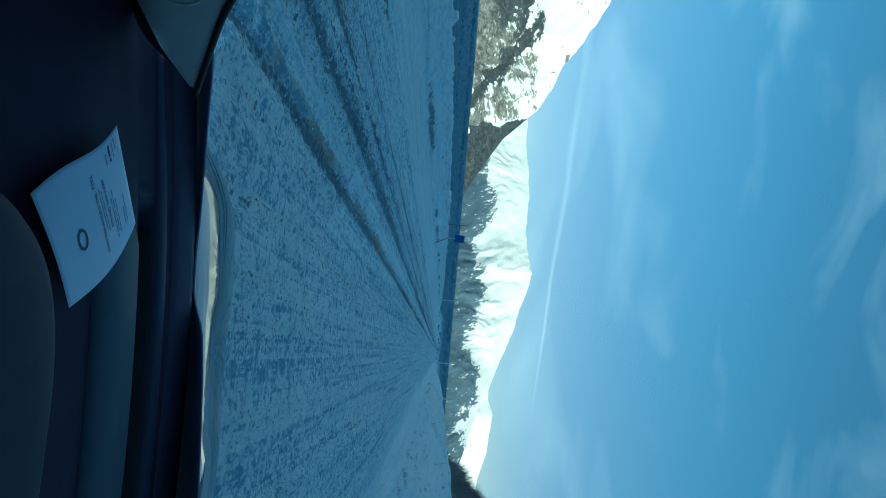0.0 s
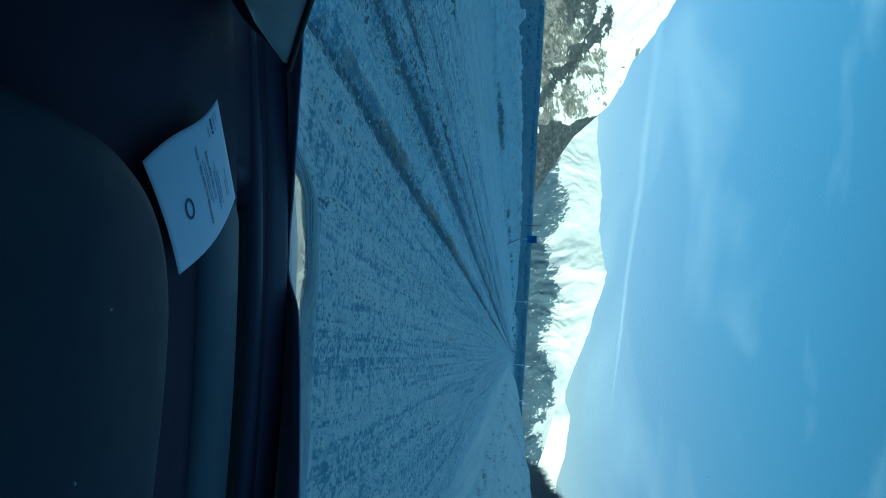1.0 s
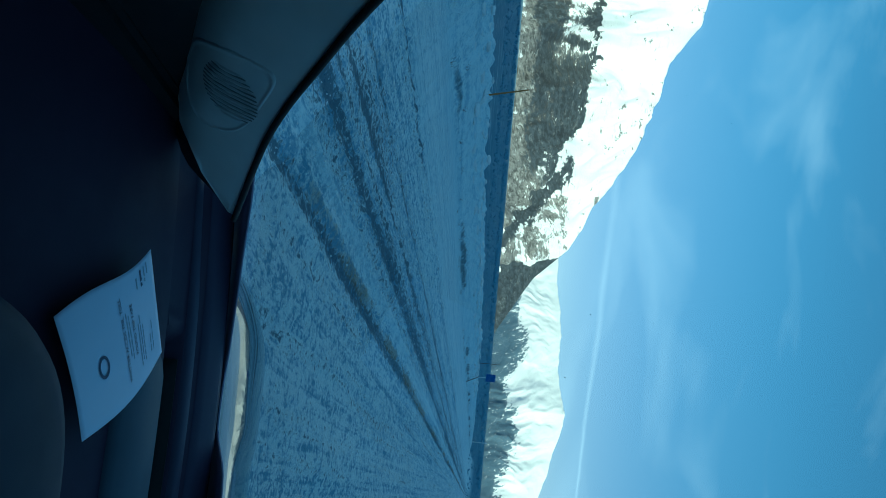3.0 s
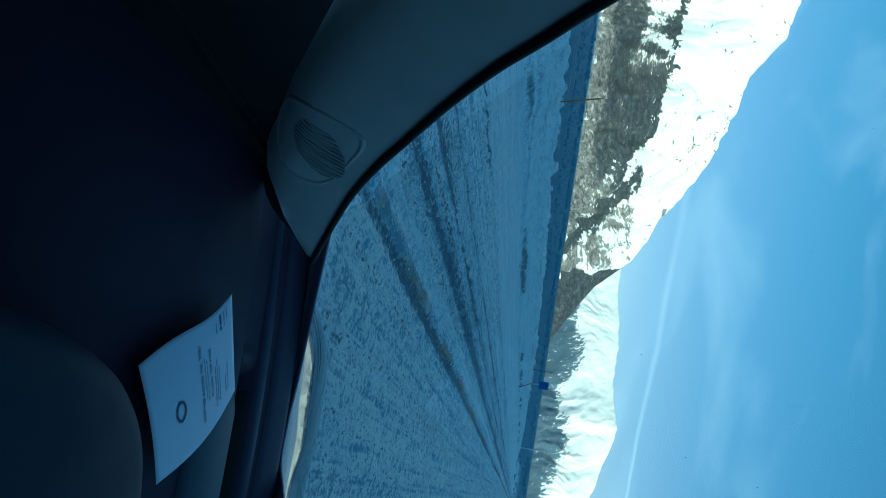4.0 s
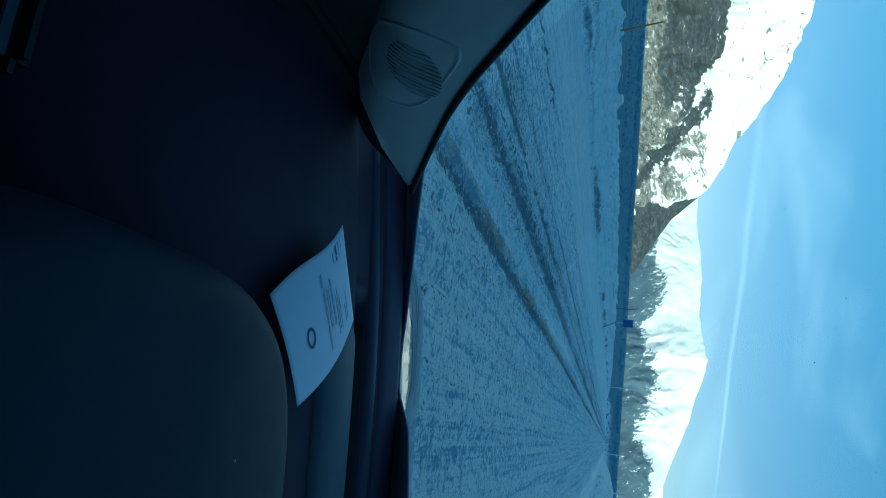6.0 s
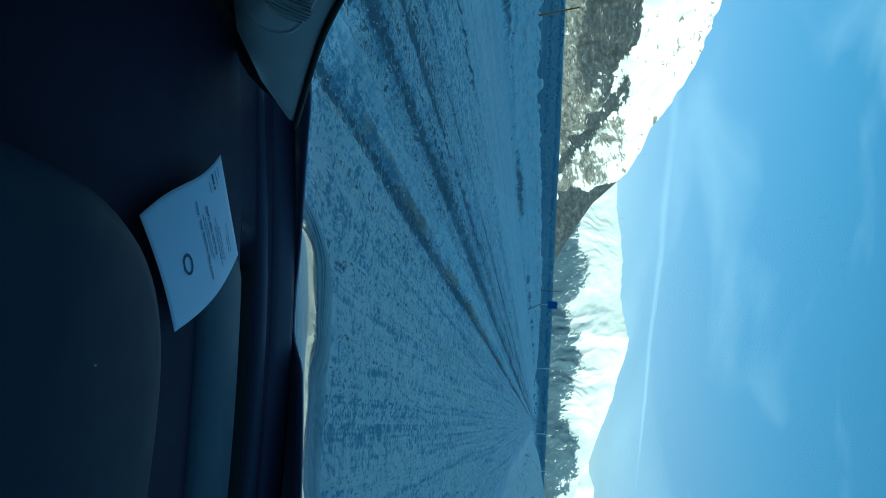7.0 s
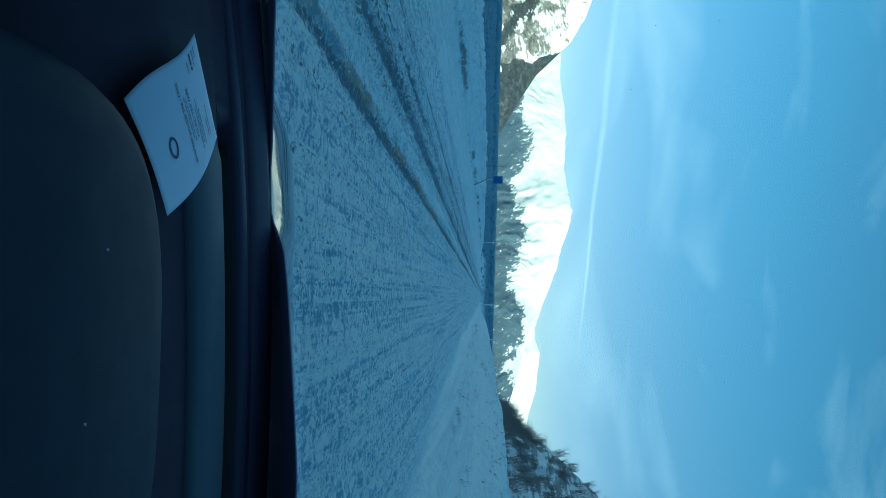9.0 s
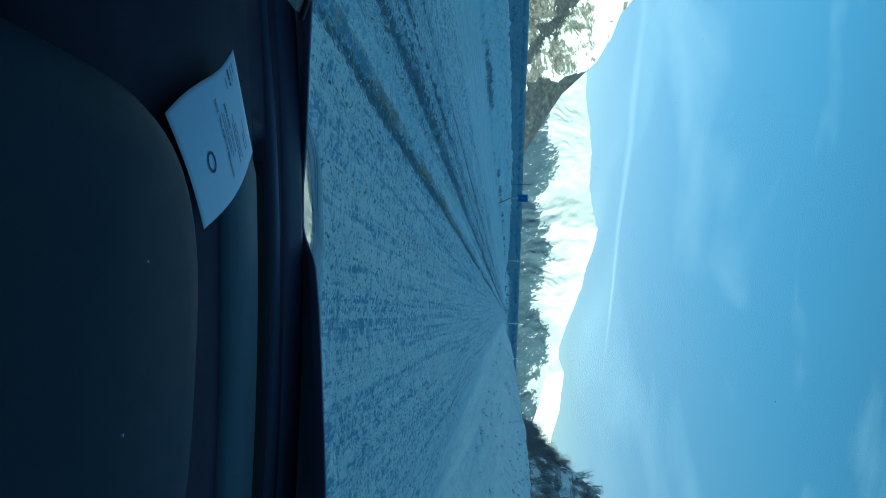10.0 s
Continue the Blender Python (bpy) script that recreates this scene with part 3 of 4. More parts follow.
dash_line = [(0.42, -1.00), (0.44, -0.80), (0.47, -0.62), (0.54, -0.52), (0.64, -0.465), (0.74, -0.442), (0.83, -0.430), (0.90, -0.421), (0.937, -0.418), (0.96, -0.4175), (0.98, -0.417), (1.0, -0.417), (1.02, -0.4165), (1.05, -0.416), (1.084, -0.416),
             (1.088, -0.420), (1.090, -0.470), (1.150, -0.470), (1.154, -0.416), (1.165, -0.4135), (1.175, -0.411), (1.19, -0.409), (1.20, -0.407), (1.22, -0.405), (1.272, -0.397), (1.287, -0.402), (1.292, -0.47)]
dash_rows = across_car(-0.475, 1.215, 120, dash_line)
for r in (15, 16, 17):         # the vent slot starts beside the paper
    dash_rows[r] = [(x, y, H - 0.425 + (z - H + 0.425) * float(ease(x, -0.205, -0.165))) for x, y, z in dash_rows[r]]
dashboard = part("dashboard", thicken(sheet(dash_rows[::-1]), 0.006), DASH_TOP, car, "dark grained vinyl dashboard top", True)
pad_line = [(0.958, -0.424), (0.961, -0.410), (0.968, -0.4045), (1.02, -0.4025), (1.070, -0.4045), (1.078, -0.409), (1.081, -0.424)]
part("dash_pad", thicken(sheet(tapered(across_car(-0.20, 0.90, 64, pad_line), -0.20)[::-1]), 0.004), DASH_PAD, dashboard, "lighter grey raised dash panel", True)
pad_line = [(1.1555, -0.418), (1.1565, -0.413), (1.158, -0.4075), (1.166, -0.4055), (1.180, -0.4058), (1.186, -0.409), (1.189, -0.415)]
part("dash_rib", thicken(sheet(tapered(across_car(-0.42, 0.90, 80, pad_line), -0.42, 0.004, 0.36)[::-1]), 0.004), DASH_RIB, dashboard, "raised rib along the vent slot", True)
# added strip, lighter than the vinyl, to brighten the dashboard's shaded end
pad_line = [(1.197, -0.412), (1.200, -0.4025), (1.225, -0.3995), (1.262, -0.3935), (1.276, -0.3945), (1.284, -0.402)]
part("dash_lit_strip", thicken(sheet(across_car(-0.46, 1.0, 80, pad_line)[::-1]), 0.003), LIGHTENED_VINYL, dashboard, "added lighter strip on the dashboard's far end below the windscreen", True)
# black lining stands in for the shade down inside the slot
vent = part("defroster_vent", thicken(sheet(across_car(-0.165, 0.90, 44, [(1.0905, -0.425), (1.092, -0.462), (1.118, -0.464), (1.138, -0.462), (1.1435, -0.440), (1.1455, -0.4135)])[::-1]), 0.002), SEAL, dashboard, "black defroster slot", True)

# instrument binnacle: a rounded hood
rows = []
bx, by, ax_, ay_ = 0.140, 0.535, 0.290, 0.270
for r, z in ((1.06, -0.60), (1.05, -0.50), (1.03, -0.44), (1.0, -0.412), (0.975, -0.397), (0.94, -0.386), (0.88, -0.379), (0.75, -0.374), (0.5, -0.371), (0.25, -0.370), (0.001, -0.370)):
    ring = []
    for i in range(64):
        a = 2 * math.pi * i / 64
        c, s = math.cos(a), math.sin(a)
        e = 2 / 3.2
        px, py = bx + ax_ * r * math.copysign(abs(c) ** e, c), by + ay_ * r * math.copysign(abs(s) ** e, s)
        ring.append((px, bow(px, py, 0.10) + 0.006, H + z - 0.10 * max(0.62 - py, 0)))
    rows.append(ring)
part("binnacle", sheet(rows, True), BINNACLE, car, "rounded dark hood over the instruments", True)

# the vent at the end of the dashboard
air_vent = part("air_vent", box((0.10, 0.03, 0.07), (-0.30, 0.43, H - 0.53), 0.012), BLACK_PLASTIC, car)
for i in range(4):
    part("slat", box((0.085, 0.012, 0.004), (-0.30, 0.412, H - 0.555 + 0.017 * i), 0.001), DASH_PAD, air_vent)

# left windscreen pillar with its trim, loudspeaker grille and rubber seal
N_TRIM = Vector((0.871, -0.338, -0.357)).normalized()
PILLAR = [(-0.357, 0.957, -0.352), (-0.383, 0.823, -0.288), (-0.394, 0.755, -0.253), (-0.404, 0.681, -0.207), (-0.412, 0.602, -0.149), (-0.415, 0.532, -0.092),
          (-0.417, 0.479, -0.046), (-0.419, 0.428, -0.004), (-0.421, 0.34, 0.075), (-0.423, 0.25, 0.155), (-0.425, 0.18, 0.22), (-0.427, 0.10, 0.295)]


def spline(points, n):
    """A smooth curve through points."""
    p = [Vector(q) for q in points]
    p = [2 * p[0] - p[1]] + p + [2 * p[-1] - p[-2]]
    out = []
    for i in range(n):
        u = i / (n - 1) * (len(p) - 3)
        k = min(int(u), len(p) - 4)
        u -= k
        a, b, c, d = p[k:k + 4]
        out.append(0.5 * (2 * b + (c - a) * u + (2 * a - 5 * b + 4 * c - d) * u * u + (3 * b - a - 3 * c + d) * u ** 3))
    return out


GRILLE_SLANT = 0.5
edge = spline(PILLAR, 60)
down = Vector((-0.49, -0.58, -0.65)).normalized()
edge = [q + down * 0.011 * float(ease(q.z, -0.20, -0.06)) for q in edge]


def foot_line(y):
    """The trim ends along a slanting joint above the dashboard."""
    return float(np.interp(y, [0.40, 0.60, 0.783, 0.957], [-0.515, -0.475, -0.422, -0.352]))


def trim_row(q, inset, clipped):
    row = []
    for w in (-0.013, -0.0065, 0.0, 0.02, 0.04, 0.06, 0.08, 0.10, 0.12, 0.14, 0.16, 0.18, 0.20, 0.23, 0.27, 0.31):
        while clipped and w > 0 and q.z + down.z * w < foot_line(q.y + down.y * w):
            w -= 0.002
        bend = -0.0012 * (1 - w / 0.012) ** 2 if w < 0.012 else 0.0
        bend -= 7.0 * max(w - 0.065, 0) ** 2 + inset
        v = q + down * w + N_TRIM * bend
        row.append(Vector((max(v.x, -0.497), v.y, v.z + H)))
    return row


trim = part("pillar_trim", thicken(sheet([trim_row(q, 0.0, True) for q in edge][::-1]), 0.004), TRIM_GREY, car, "smooth grey plastic windscreen pillar trim", True)
part("pillar_foot", thicken(sheet([trim_row(q, 0.007, False) for q in edge[:34]][::-1]), 0.003), BLACK_PLASTIC, car, "", True)
corner = [(0.90, 0.97), (0.40, 0.97), (0.40, 1.24), (0.66, 1.09)]
part("window_corner", thicken(sheet([[(-0.480, y, z) for y, z in corner[:2]], [(-0.480, y, z) for y, z in (corner[3], corner[2])]]), 0.015), BLACK_PLASTIC, car)


edge_fine = spline(PILLAR, 400)


def trim_from(x, y, z):
    """Where a point near the trim lies on it: a place along the edge and a width in from it."""
    p = Vector((x, y, z))
    best = min(edge_fine, key=lambda q: ((p - q) - down * (p - q).dot(down)).length)
    return best, (p - best).dot(down)


def on_trim(p, lift=0.0):
    q, w = trim_from(*p)
    v = q + down * w - N_TRIM * 7.0 * max(w - 0.065, 0) ** 2 + N_TRIM * lift
    return Vector((v.x, v.y, v.z + H))


# grille: raised outline round a field of fine ribs
g_pts = [(-0.446, 0.735, -0.360), (-0.434, 0.773, -0.366), (-0.418, 0.799, -0.352), (-0.403, 0.799, -0.315), (-0.398, 0.775, -0.282), (-0.404, 0.724, -0.246),
         (-0.409, 0.690, -0.227), (-0.419, 0.679, -0.238), (-0.436, 0.680, -0.290), (-0.446, 0.700, -0.335)]
g_pts = [Vector(p) for p in g_pts]
g_mid = sum(g_pts, Vector()) / len(g_pts)
loop = spline(g_pts + [g_pts[0]], 72)[:-1]
rows = []
for scale_, lift in ((1.05, -0.001), (1.03, 0.0010), (1.0, 0.0016), (0.975, 0.0013), (0.955, 0.0004), (0.90, 0.0010), (0.6, 0.0018), (0.02, 0.0020)):
    rows.append([on_trim(g_mid + (p - g_mid) * scale_, lift) for p in loop])
grille = part("speaker_grille", sheet(rows, True), TRIM_GREY, trim, "ribbed loudspeaker cover with a rounded outline", True)
g_u = (g_pts[5] - g_pts[1]).normalized()           # along the cover
g_v = N_TRIM.cross(g_u).normalized()
step_dir = (g_u * GRILLE_SLANT + g_v).normalized()
run_dir = N_TRIM.cross(step_dir).normalized()
for i in range(13):
    t = (i - 6) / 6
    c = g_mid - down * 0.010 + Vector((0.0, -0.006, 0.006)) + step_dir * t * 0.035
    half = 0.040 * math.sqrt(max(0.12, 1 - 0.75 * t * t))
    rib = [[on_trim(c + run_dir * half * f + step_dir * (0.002 * f * f + o), 0.0005 + (l - 0.0005) * (1 - f ** 4)) for f in (-1, -0.8, -0.5, 0.0, 0.5, 0.8, 1)] for o, l in ((-0.0018, 0.0008), (-0.0006, 0.0044), (0.0006, 0.0044), (0.0018, 0.0008))]
    part("rib", sheet(rib), TRIM_GREY, grille, "", True)

for i in range(12):            # dark strips laid between the ribs for the shade in the grooves
    t = (i - 5.5) / 6
    c = g_mid - down * 0.010 + Vector((0.0, -0.006, 0.006)) + step_dir * t * 0.035
    half = 0.038 * math.sqrt(max(0.12, 1 - 0.75 * t * t))
    slot = [[on_trim(c + run_dir * half * f + step_dir * (0.002 * f * f + o), 0.0023) for f in (-1, -0.8, -0.5, 0.0, 0.5, 0.8, 1)] for o in (-0.0011, 0.0011)]
    part("slot", sheet(slot), GROOVE_SHADE, grille, "", True)

seal_rows = []
for i, q in enumerate(edge):
    tdir = (edge[min(i + 1, 59)] - edge[max(i - 1, 0)]).normalized()
    side = Vector((0.60, 0.15, 0.78))
    side = (side - tdir * side.dot(tdir)).normalized()
    nn = tdir.cross(side).normalized()
    ring = []
    for a in range(8):
        r = 2 * math.pi * a / 8
        v = q + side * (0.0082 + 0.0043 * math.cos(r)) + nn * 0.0045 * math.sin(r) + Vector((0.0, 0.012, 0.0))
        ring.append((v.x, v.y, v.z + H))
    seal_rows.append(ring)
part("windscreen_seal", sheet(seal_rows, True), SEAL, car, "black rubber edge along the glass", True)

# windscreen, its black printed band with a painted-in reflection, and the cowl below it
RISE = Vector((0, -0.85, 0.53)).normalized()


def screen_point(x, up):
    return Vector((x, bow(x, 1.33, 0.28), H - 0.422)) + RISE * up


def band_top(x):
    return float(np.interp(x, [-0.45, -0.42, -0.385, -0.345, -0.29, -0.2, -0.155, -0.09, -0.072, -0.036, -0.019, 0.06, 0.2, 0.35, 1.2],
                           [0.128, 0.124, 0.108, 0.092, 0.075, 0.050, 0.032, 0.025, 0.035, 0.080, 0.098, 0.120, 0.150, 0.188, 0.20]))


xs_ = [-0.45 + 1.64 * i / 90 for i in range(91)]
part("windscreen_band", thicken(sheet([[screen_point(x, band_top(x) * f - 0.02 * (1 - f)) for x in xs_] for f in (0.0, 0.33, 0.66, 1.0)]), 0.003), BAND, car, "printed band along the foot of the windscreen, its reflection painted in", True)
glass = part("windscreen", sheet([[screen_point(x, u) + Vector((0, 0.008, 0.008)) for x in xs_[::3]] for u in (0.0, 0.3, 0.6, 0.9, 1.38)]), GLASS, car, "clear windscreen glass", True)
glass.visible_shadow = False
part("cowl", thicken(sheet([[(x, bow(x, y, 0.28), H + z) for x in xs_] for y, z in ((1.33, -0.45), (1.35, -0.47), (1.37, -0.500), (1.44, -0.520))][::-1]), 0.004), BLACK_PLASTIC, car, "black plastic cowl", True)


# bonnet: flat near the glass, with a soft crease, falling towards the nose
BONNET_Y = np.linspace(1.0, 2.7, 341)
BONNET_FALL = np.interp(BONNET_Y, [1.4, 1.55, 1.62, 1.72, 1.78, 1.85, 2.0, 2.4], [0.02, 0.06, 0.085, 0.12, 0.158, 0.19, 0.25, 0.33])
BONNET_FALL = np.convolve(np.pad(BONNET_FALL, 15, mode="edge"), np.ones(31) / 31, mode="valid")
BONNET_Z = -0.490 - np.concatenate([[0.0], np.cumsum(0.5 * (BONNET_FALL[1:] + BONNET_FALL[:-1]) * 0.005)]) + 0.028


def bonnet_z(y):
    return float(np.interp(y, BONNET_Y, BONNET_Z))


rows = []
for j in range(160):
    v = j / 159
    row = []
    for i in range(60):
        x = -0.47 + 1.68 * i / 59
        y0, y1 = bow(x, 1.40, 0.28), 2.40 - 0.33 * (x - CX) ** 2
        y = y0 + (y1 - y0) * v
        side = abs(x - CX) / 0.84
        z = bonnet_z(y + 0.28 * (x - CX) ** 2 * (1 - v)) - 0.045 * side ** 2 - 0.05 * max(side - 0.82, 0) ** 2 * 20
        z -= 0.008 * float(ease(x, -0.13, -0.03) * (1 - ease(x, 0.2, 0.3)) * ease(y, 1.55, 1.85))
        row.append((x, y, H + z))
    rows.append(row)
nose = []
for d, z in ((0.03, -0.022), (0.055, -0.06), (0.07, -0.12), (0.075, -0.30), (0.06, -0.46)):
    nose.append([(p[0], p[1] + d, p[2] + z) for p in rows[-1]])
part("bonnet", thicken(sheet((rows + nose)[::-1]), 0.004), PAINT, car, "glossy blue-grey bonnet reflecting the mountains", True)

# shell: sides with window openings, roof, tail and floor
for sx, inward in ((-0.475, 1), (1.215, -1)):
    name = "body_side"
    out = sx - 0.03 * inward
    part(name, box((0.06, 2.80, 0.72), (out, -0.45, 0.28 + 0.36), 0.02), PAINT, car)
    part("front_wing", box((0.05, 1.05, 0.44), (out + 0.035 * inward, 1.48, 0.48), 0.02), PAINT, car)
    part("door_card", box((0.03, 2.2, 0.66), (sx + 0.008 * inward, -0.10, 0.68), 0.01), BLACK_PLASTIC, car)
    for foot, head, r in (((out - 0.01 * inward, 0.98, 0.96), (out - 0.01 * inward, 0.10, 1.70), 0.034), ((out, -0.42, 0.99), (out, -0.50, 1.70), 0.045),
                          ((out, -1.80, 0.99), (out, -1.30, 1.70), 0.07)):
        part("window_post", rod(bmesh.new(), foot, head, r, r * 0.9, 8), BLACK_PLASTIC, car)
    pane = part("side_window", sheet([[(out, y, z) for y in ys_] for z, ys_ in ((0.99, (0.90, -0.42, -1.75)), (1.70, (0.12, -0.50, -1.35)))]), DIMMED_GLASS, car)
    pane.visible_shadow = False
part("roof", box((1.76, 1.62, 0.06), (CX, -0.70, 1.745), 0.02), PAINT, car)
part("headliner", box((1.66, 1.58, 0.02), (CX, -0.70, 1.703), 0.004), HEADLINER, car)
part("tail", box((1.72, 0.10, 0.80), (CX, -1.86, 0.68), 0.03), PAINT, car)
rear = part("rear_window", sheet([[(-0.42, -1.80, 1.06), (1.16, -1.80, 1.06)], [(-0.36, -1.46, 1.70), (1.10, -1.46, 1.70)]]), DIMMED_GLASS, car)
rear.visible_shadow = False
part("floor_pan", box((1.66, 4.0, 0.05), (CX, 0.20, 0.30)), BLACK_PLASTIC, car)
part("firewall", box((1.60, 0.03, 0.55), (CX, 0.95, 0.58)), BLACK_PLASTIC, car)
part("bench", box((1.45, 0.55, 0.90), (CX, -0.95, 0.77), 0.08), BLACK_PLASTIC, car, "dark seats behind the driver")
for wx in (-0.43, 1.17):
    for wy in (1.72, -1.15):
        bm = bmesh.new()
        bmesh.ops.create_cone(bm, cap_ends=True, segments=28, radius1=0.32, radius2=0.32, depth=0.20, matrix=pose(wx, wy, 0.32, 0, 90, 0))
        bmesh.ops.bevel(bm, geom=[e for e in bm.edges if len(e.link_faces) == 2 and e.calc_face_angle(0) > 1], offset=0.03, segments=3, affect="EDGES")
        wheel = part("wheel", bm, RUBBER, car)
        bm = bmesh.new()
        bmesh.ops.create_cone(bm, cap_ends=True, segments=24, radius1=0.21, radius2=0.19, depth=0.03, matrix=pose(wx + (-0.105 if wx < 0 else 0.105), wy, 0.32, 0, -90 if wx < 0 else 90, 0))
        part("rim", bm, ALLOY, wheel)

# ---- the sheet of paper on the dashboard ----
# a plain curved sheet: its corners, with a lift along two of its edges
pa, pb, pc, pd = (Vector(q) for q in ((-0.146, 0.731, -0.418), (-0.263, 0.855, -0.398), (-0.159, 0.973, -0.408), (-0.032, 0.825, -0.406)))


def on_paper(u, v, lift=0.0):
    """u runs along the near edge, v away from it, both 0 to 1."""
    q = pa.lerp(pd, u).lerp(pb.lerp(pc, u), v)
    wave = 0.005 * math.sin(math.pi * v) + 0.004 * math.sin(math.pi * u) * (1 - v)
    q = q + (pa - pd).normalized() * (0.004 * math.sin(2 * math.pi * v) * (1 - u) - 0.010 * math.sin(math.pi * v) * u)
    return Vector((q.x, q.y, q.z + H + wave + 0.003 + lift))


def paper_patch(u0, u1, v0, v1, lift, n=6):
    return sheet([[on_paper(u0 + (u1 - u0) * i / n, v0 + (v1 - v0) * j / n, lift) for i in range(n + 1)] for j in range(n + 1)])


paper = tagged(new("paper_sheet"), "curled white printed sheet of paper lying on the dashboard", "paper")
page = part("page", thicken(paper_patch(0, 1, 0, 1, 0, 24), 0.0003), PAPER, paper, "", True)


def printed(u0, u1, v, height, material, rng=random.Random(3)):
    """One line of print, broken into words."""
    u = u0
    while u < u1 - 0.02:
        w = min(rng.uniform(0.03, 0.10), u1 - u)
        part("print_bar", thicken(paper_patch(u, u + w, v - height / 2, v + height / 2, 0.0006, 2), 0.0002), material, page)
        u += w + 0.014


def lettered(text, u_from, u_to, v, height, material):
    """Words set upside down for the driver: the letters' heads point to the near edge."""
    font = bpy.data.curves.new("letters", "FONT")
    font.body, font.align_x, font.align_y, font.resolution_u = text, "LEFT", "CENTER", 2
    font.offset = 0.012
    source = bpy.data.objects.new("letters", font)
    me = bpy.data.meshes.new_from_object(source)
    bpy.data.objects.remove(source)
    xs_t = [p.co.x for p in me.vertices]
    ys_t = [p.co.y for p in me.vertices]
    x0, x1, y0, y1 = min(xs_t), max(xs_t), min(ys_t), max(ys_t)
    for p in me.vertices:
        u = u_from + (u_to - u_from) * (p.co.x - x0) / (x1 - x0)
        p.co = on_paper(u, v - height * ((p.co.y - y0) / (y1 - y0) - 0.5), 0.0007)
    me.materials.append(material)
    ob = new("lettering", me)
    ob.parent = page
    return ob


lettered("WHITTIER ACCESS TNL. TOLL", 0.855, 0.16, 0.525, 0.030, INK)
lettered("ROUND TRIP FARE", 0.690, 0.255, 0.640, 0.030, INK)
# lines of print too small to read
for u0, u1, v, h, ink in ((0.30, 0.66, 0.570, 0.010, PALE_INK), (0.33, 0.70, 0.595, 0.010, PALE_INK), (0.46, 0.84, 0.695, 0.012, PALE_INK),
                          (0.40, 0.80, 0.722, 0.010, PALE_INK), (0.50, 0.86, 0.750, 0.010, PALE_INK), (0.66, 0.84, 0.840, 0.012, PALE_INK), (0.56, 0.86, 0.875, 0.008, PALE_INK),
                          (0.06, 0.20, 0.815, 0.020, INK), (0.06, 0.19, 0.865, 0.012, PALE_INK), (0.05, 0.17, 0.905, 0.010, PALE_INK), (0.10, 0.22, 0.755, 0.012, PALE_INK)):
    printed(u0, u1, v, h, ink)
ring_rows = []
for r in (0.72, 1.0):
    ring_rows.append([on_paper(0.570 + 0.088 * r * math.cos(a), 0.275 + 0.052 * (r if r == 1.0 else 0.66) * math.sin(a), 0.0008) for a in (2 * math.pi * i / 40 for i in range(40))])
part("emblem", sheet(ring_rows, True), INK, page, "dark oval ring printed on the page")


# ---- along the road ----
def on_ground(x, y):
    return ground_height(x, y)


def post(name, label, category, at, height, r, material, lean=(0, 0), sides=8):
    base = new(name)
    base.location = (at[0], at[1], on_ground(*at) - 0.05)
    part("pole", rod(bmesh.new(), (0, 0, 0), (lean[0], lean[1], height), r, r * 0.8, sides), material, base, "", True)
    return tagged(base, label, category)


sign = post("road_sign", "blue rectangular road sign on a thin grey post", "sign", (-14.2, 88.0), 2.55, 0.045, POLE_GREY)
part("panel", box((0.90, 0.03, 1.15), (0, -0.06, 2.30), 0.008), SIGN_BLUE, sign, "plain blue sign panel")
part("border", box((0.84, 0.004, 0.02), (0, -0.079, 2.82)), POLE_GREY, sign)
post("marker_stake", "leaning brown wooden stake in the snow bank", "stake", (-13.2, 86.0), 1.5, 0.05, POST_WOOD, (-0.75, 0.1))
post("snow_pole", "thin dark upright snow pole beside the road", "pole", (-16.0, 88.5), 2.6, 0.035, POST_WOOD)
post("snow_pole", "thin orange snow pole behind the bank", "pole", (-13.96, 23.23), 1.45, 0.034, SNOW_POLE, (-0.33, 0.0))
for az, top, d in ((3.3, 1.45, 330), (5.46, 1.72, 300), (6.55, 1.66, 290), (-4.28, 1.05, 420), (0.6, 1.05, 400)):
    a = radians(az)
    at = (d * math.sin(a), d * math.cos(a))
    tall = 1.4 + d * math.tan(radians(top)) - on_ground(*at)
    pole = post("utility_pole", "pale utility pole with a short crossarm across the valley", "pole", at, tall, 0.30, POLE_GREY)
    part("crossarm", box((2.8, 0.2, 0.26), (0, 0, tall * 0.72)), POLE_GREY, pole)


# bare shrubs on the hillside
def shrub_mesh(seed, height, stems):
    rng = random.Random(seed)
    bm = bmesh.new()
    for _ in range(stems):
        a = rng.uniform(0, 2 * math.pi)
        out = rng.uniform(0.05, 0.55)
        p = Vector((rng.uniform(-0.15, 0.15) * height, rng.uniform(-0.15, 0.15) * height, -0.1))
        d = Vector((math.cos(a) * out, math.sin(a) * out, 1)).normalized()
        r = 0.016 * height
        n = 3
        for k in range(n):
            q = p + d * height * rng.uniform(0.24, 0.36)
            rod(bm, p, q, r, r * 0.65, 3)
            for _ in range(3):
                b = (d + Vector((rng.uniform(-0.9, 0.9), rng.uniform(-0.9, 0.9), rng.uniform(0, 0.5)))).normalized()
                rod(bm, q, q + b * height * rng.uniform(0.12, 0.28), r * 0.5, r * 0.22, 3)
            p, r = q, r * 0.65
            d = (d + Vector((rng.uniform(-0.3, 0.3), rng.uniform(-0.3, 0.3), rng.uniform(0, 0.3)))).normalized()
    return bm


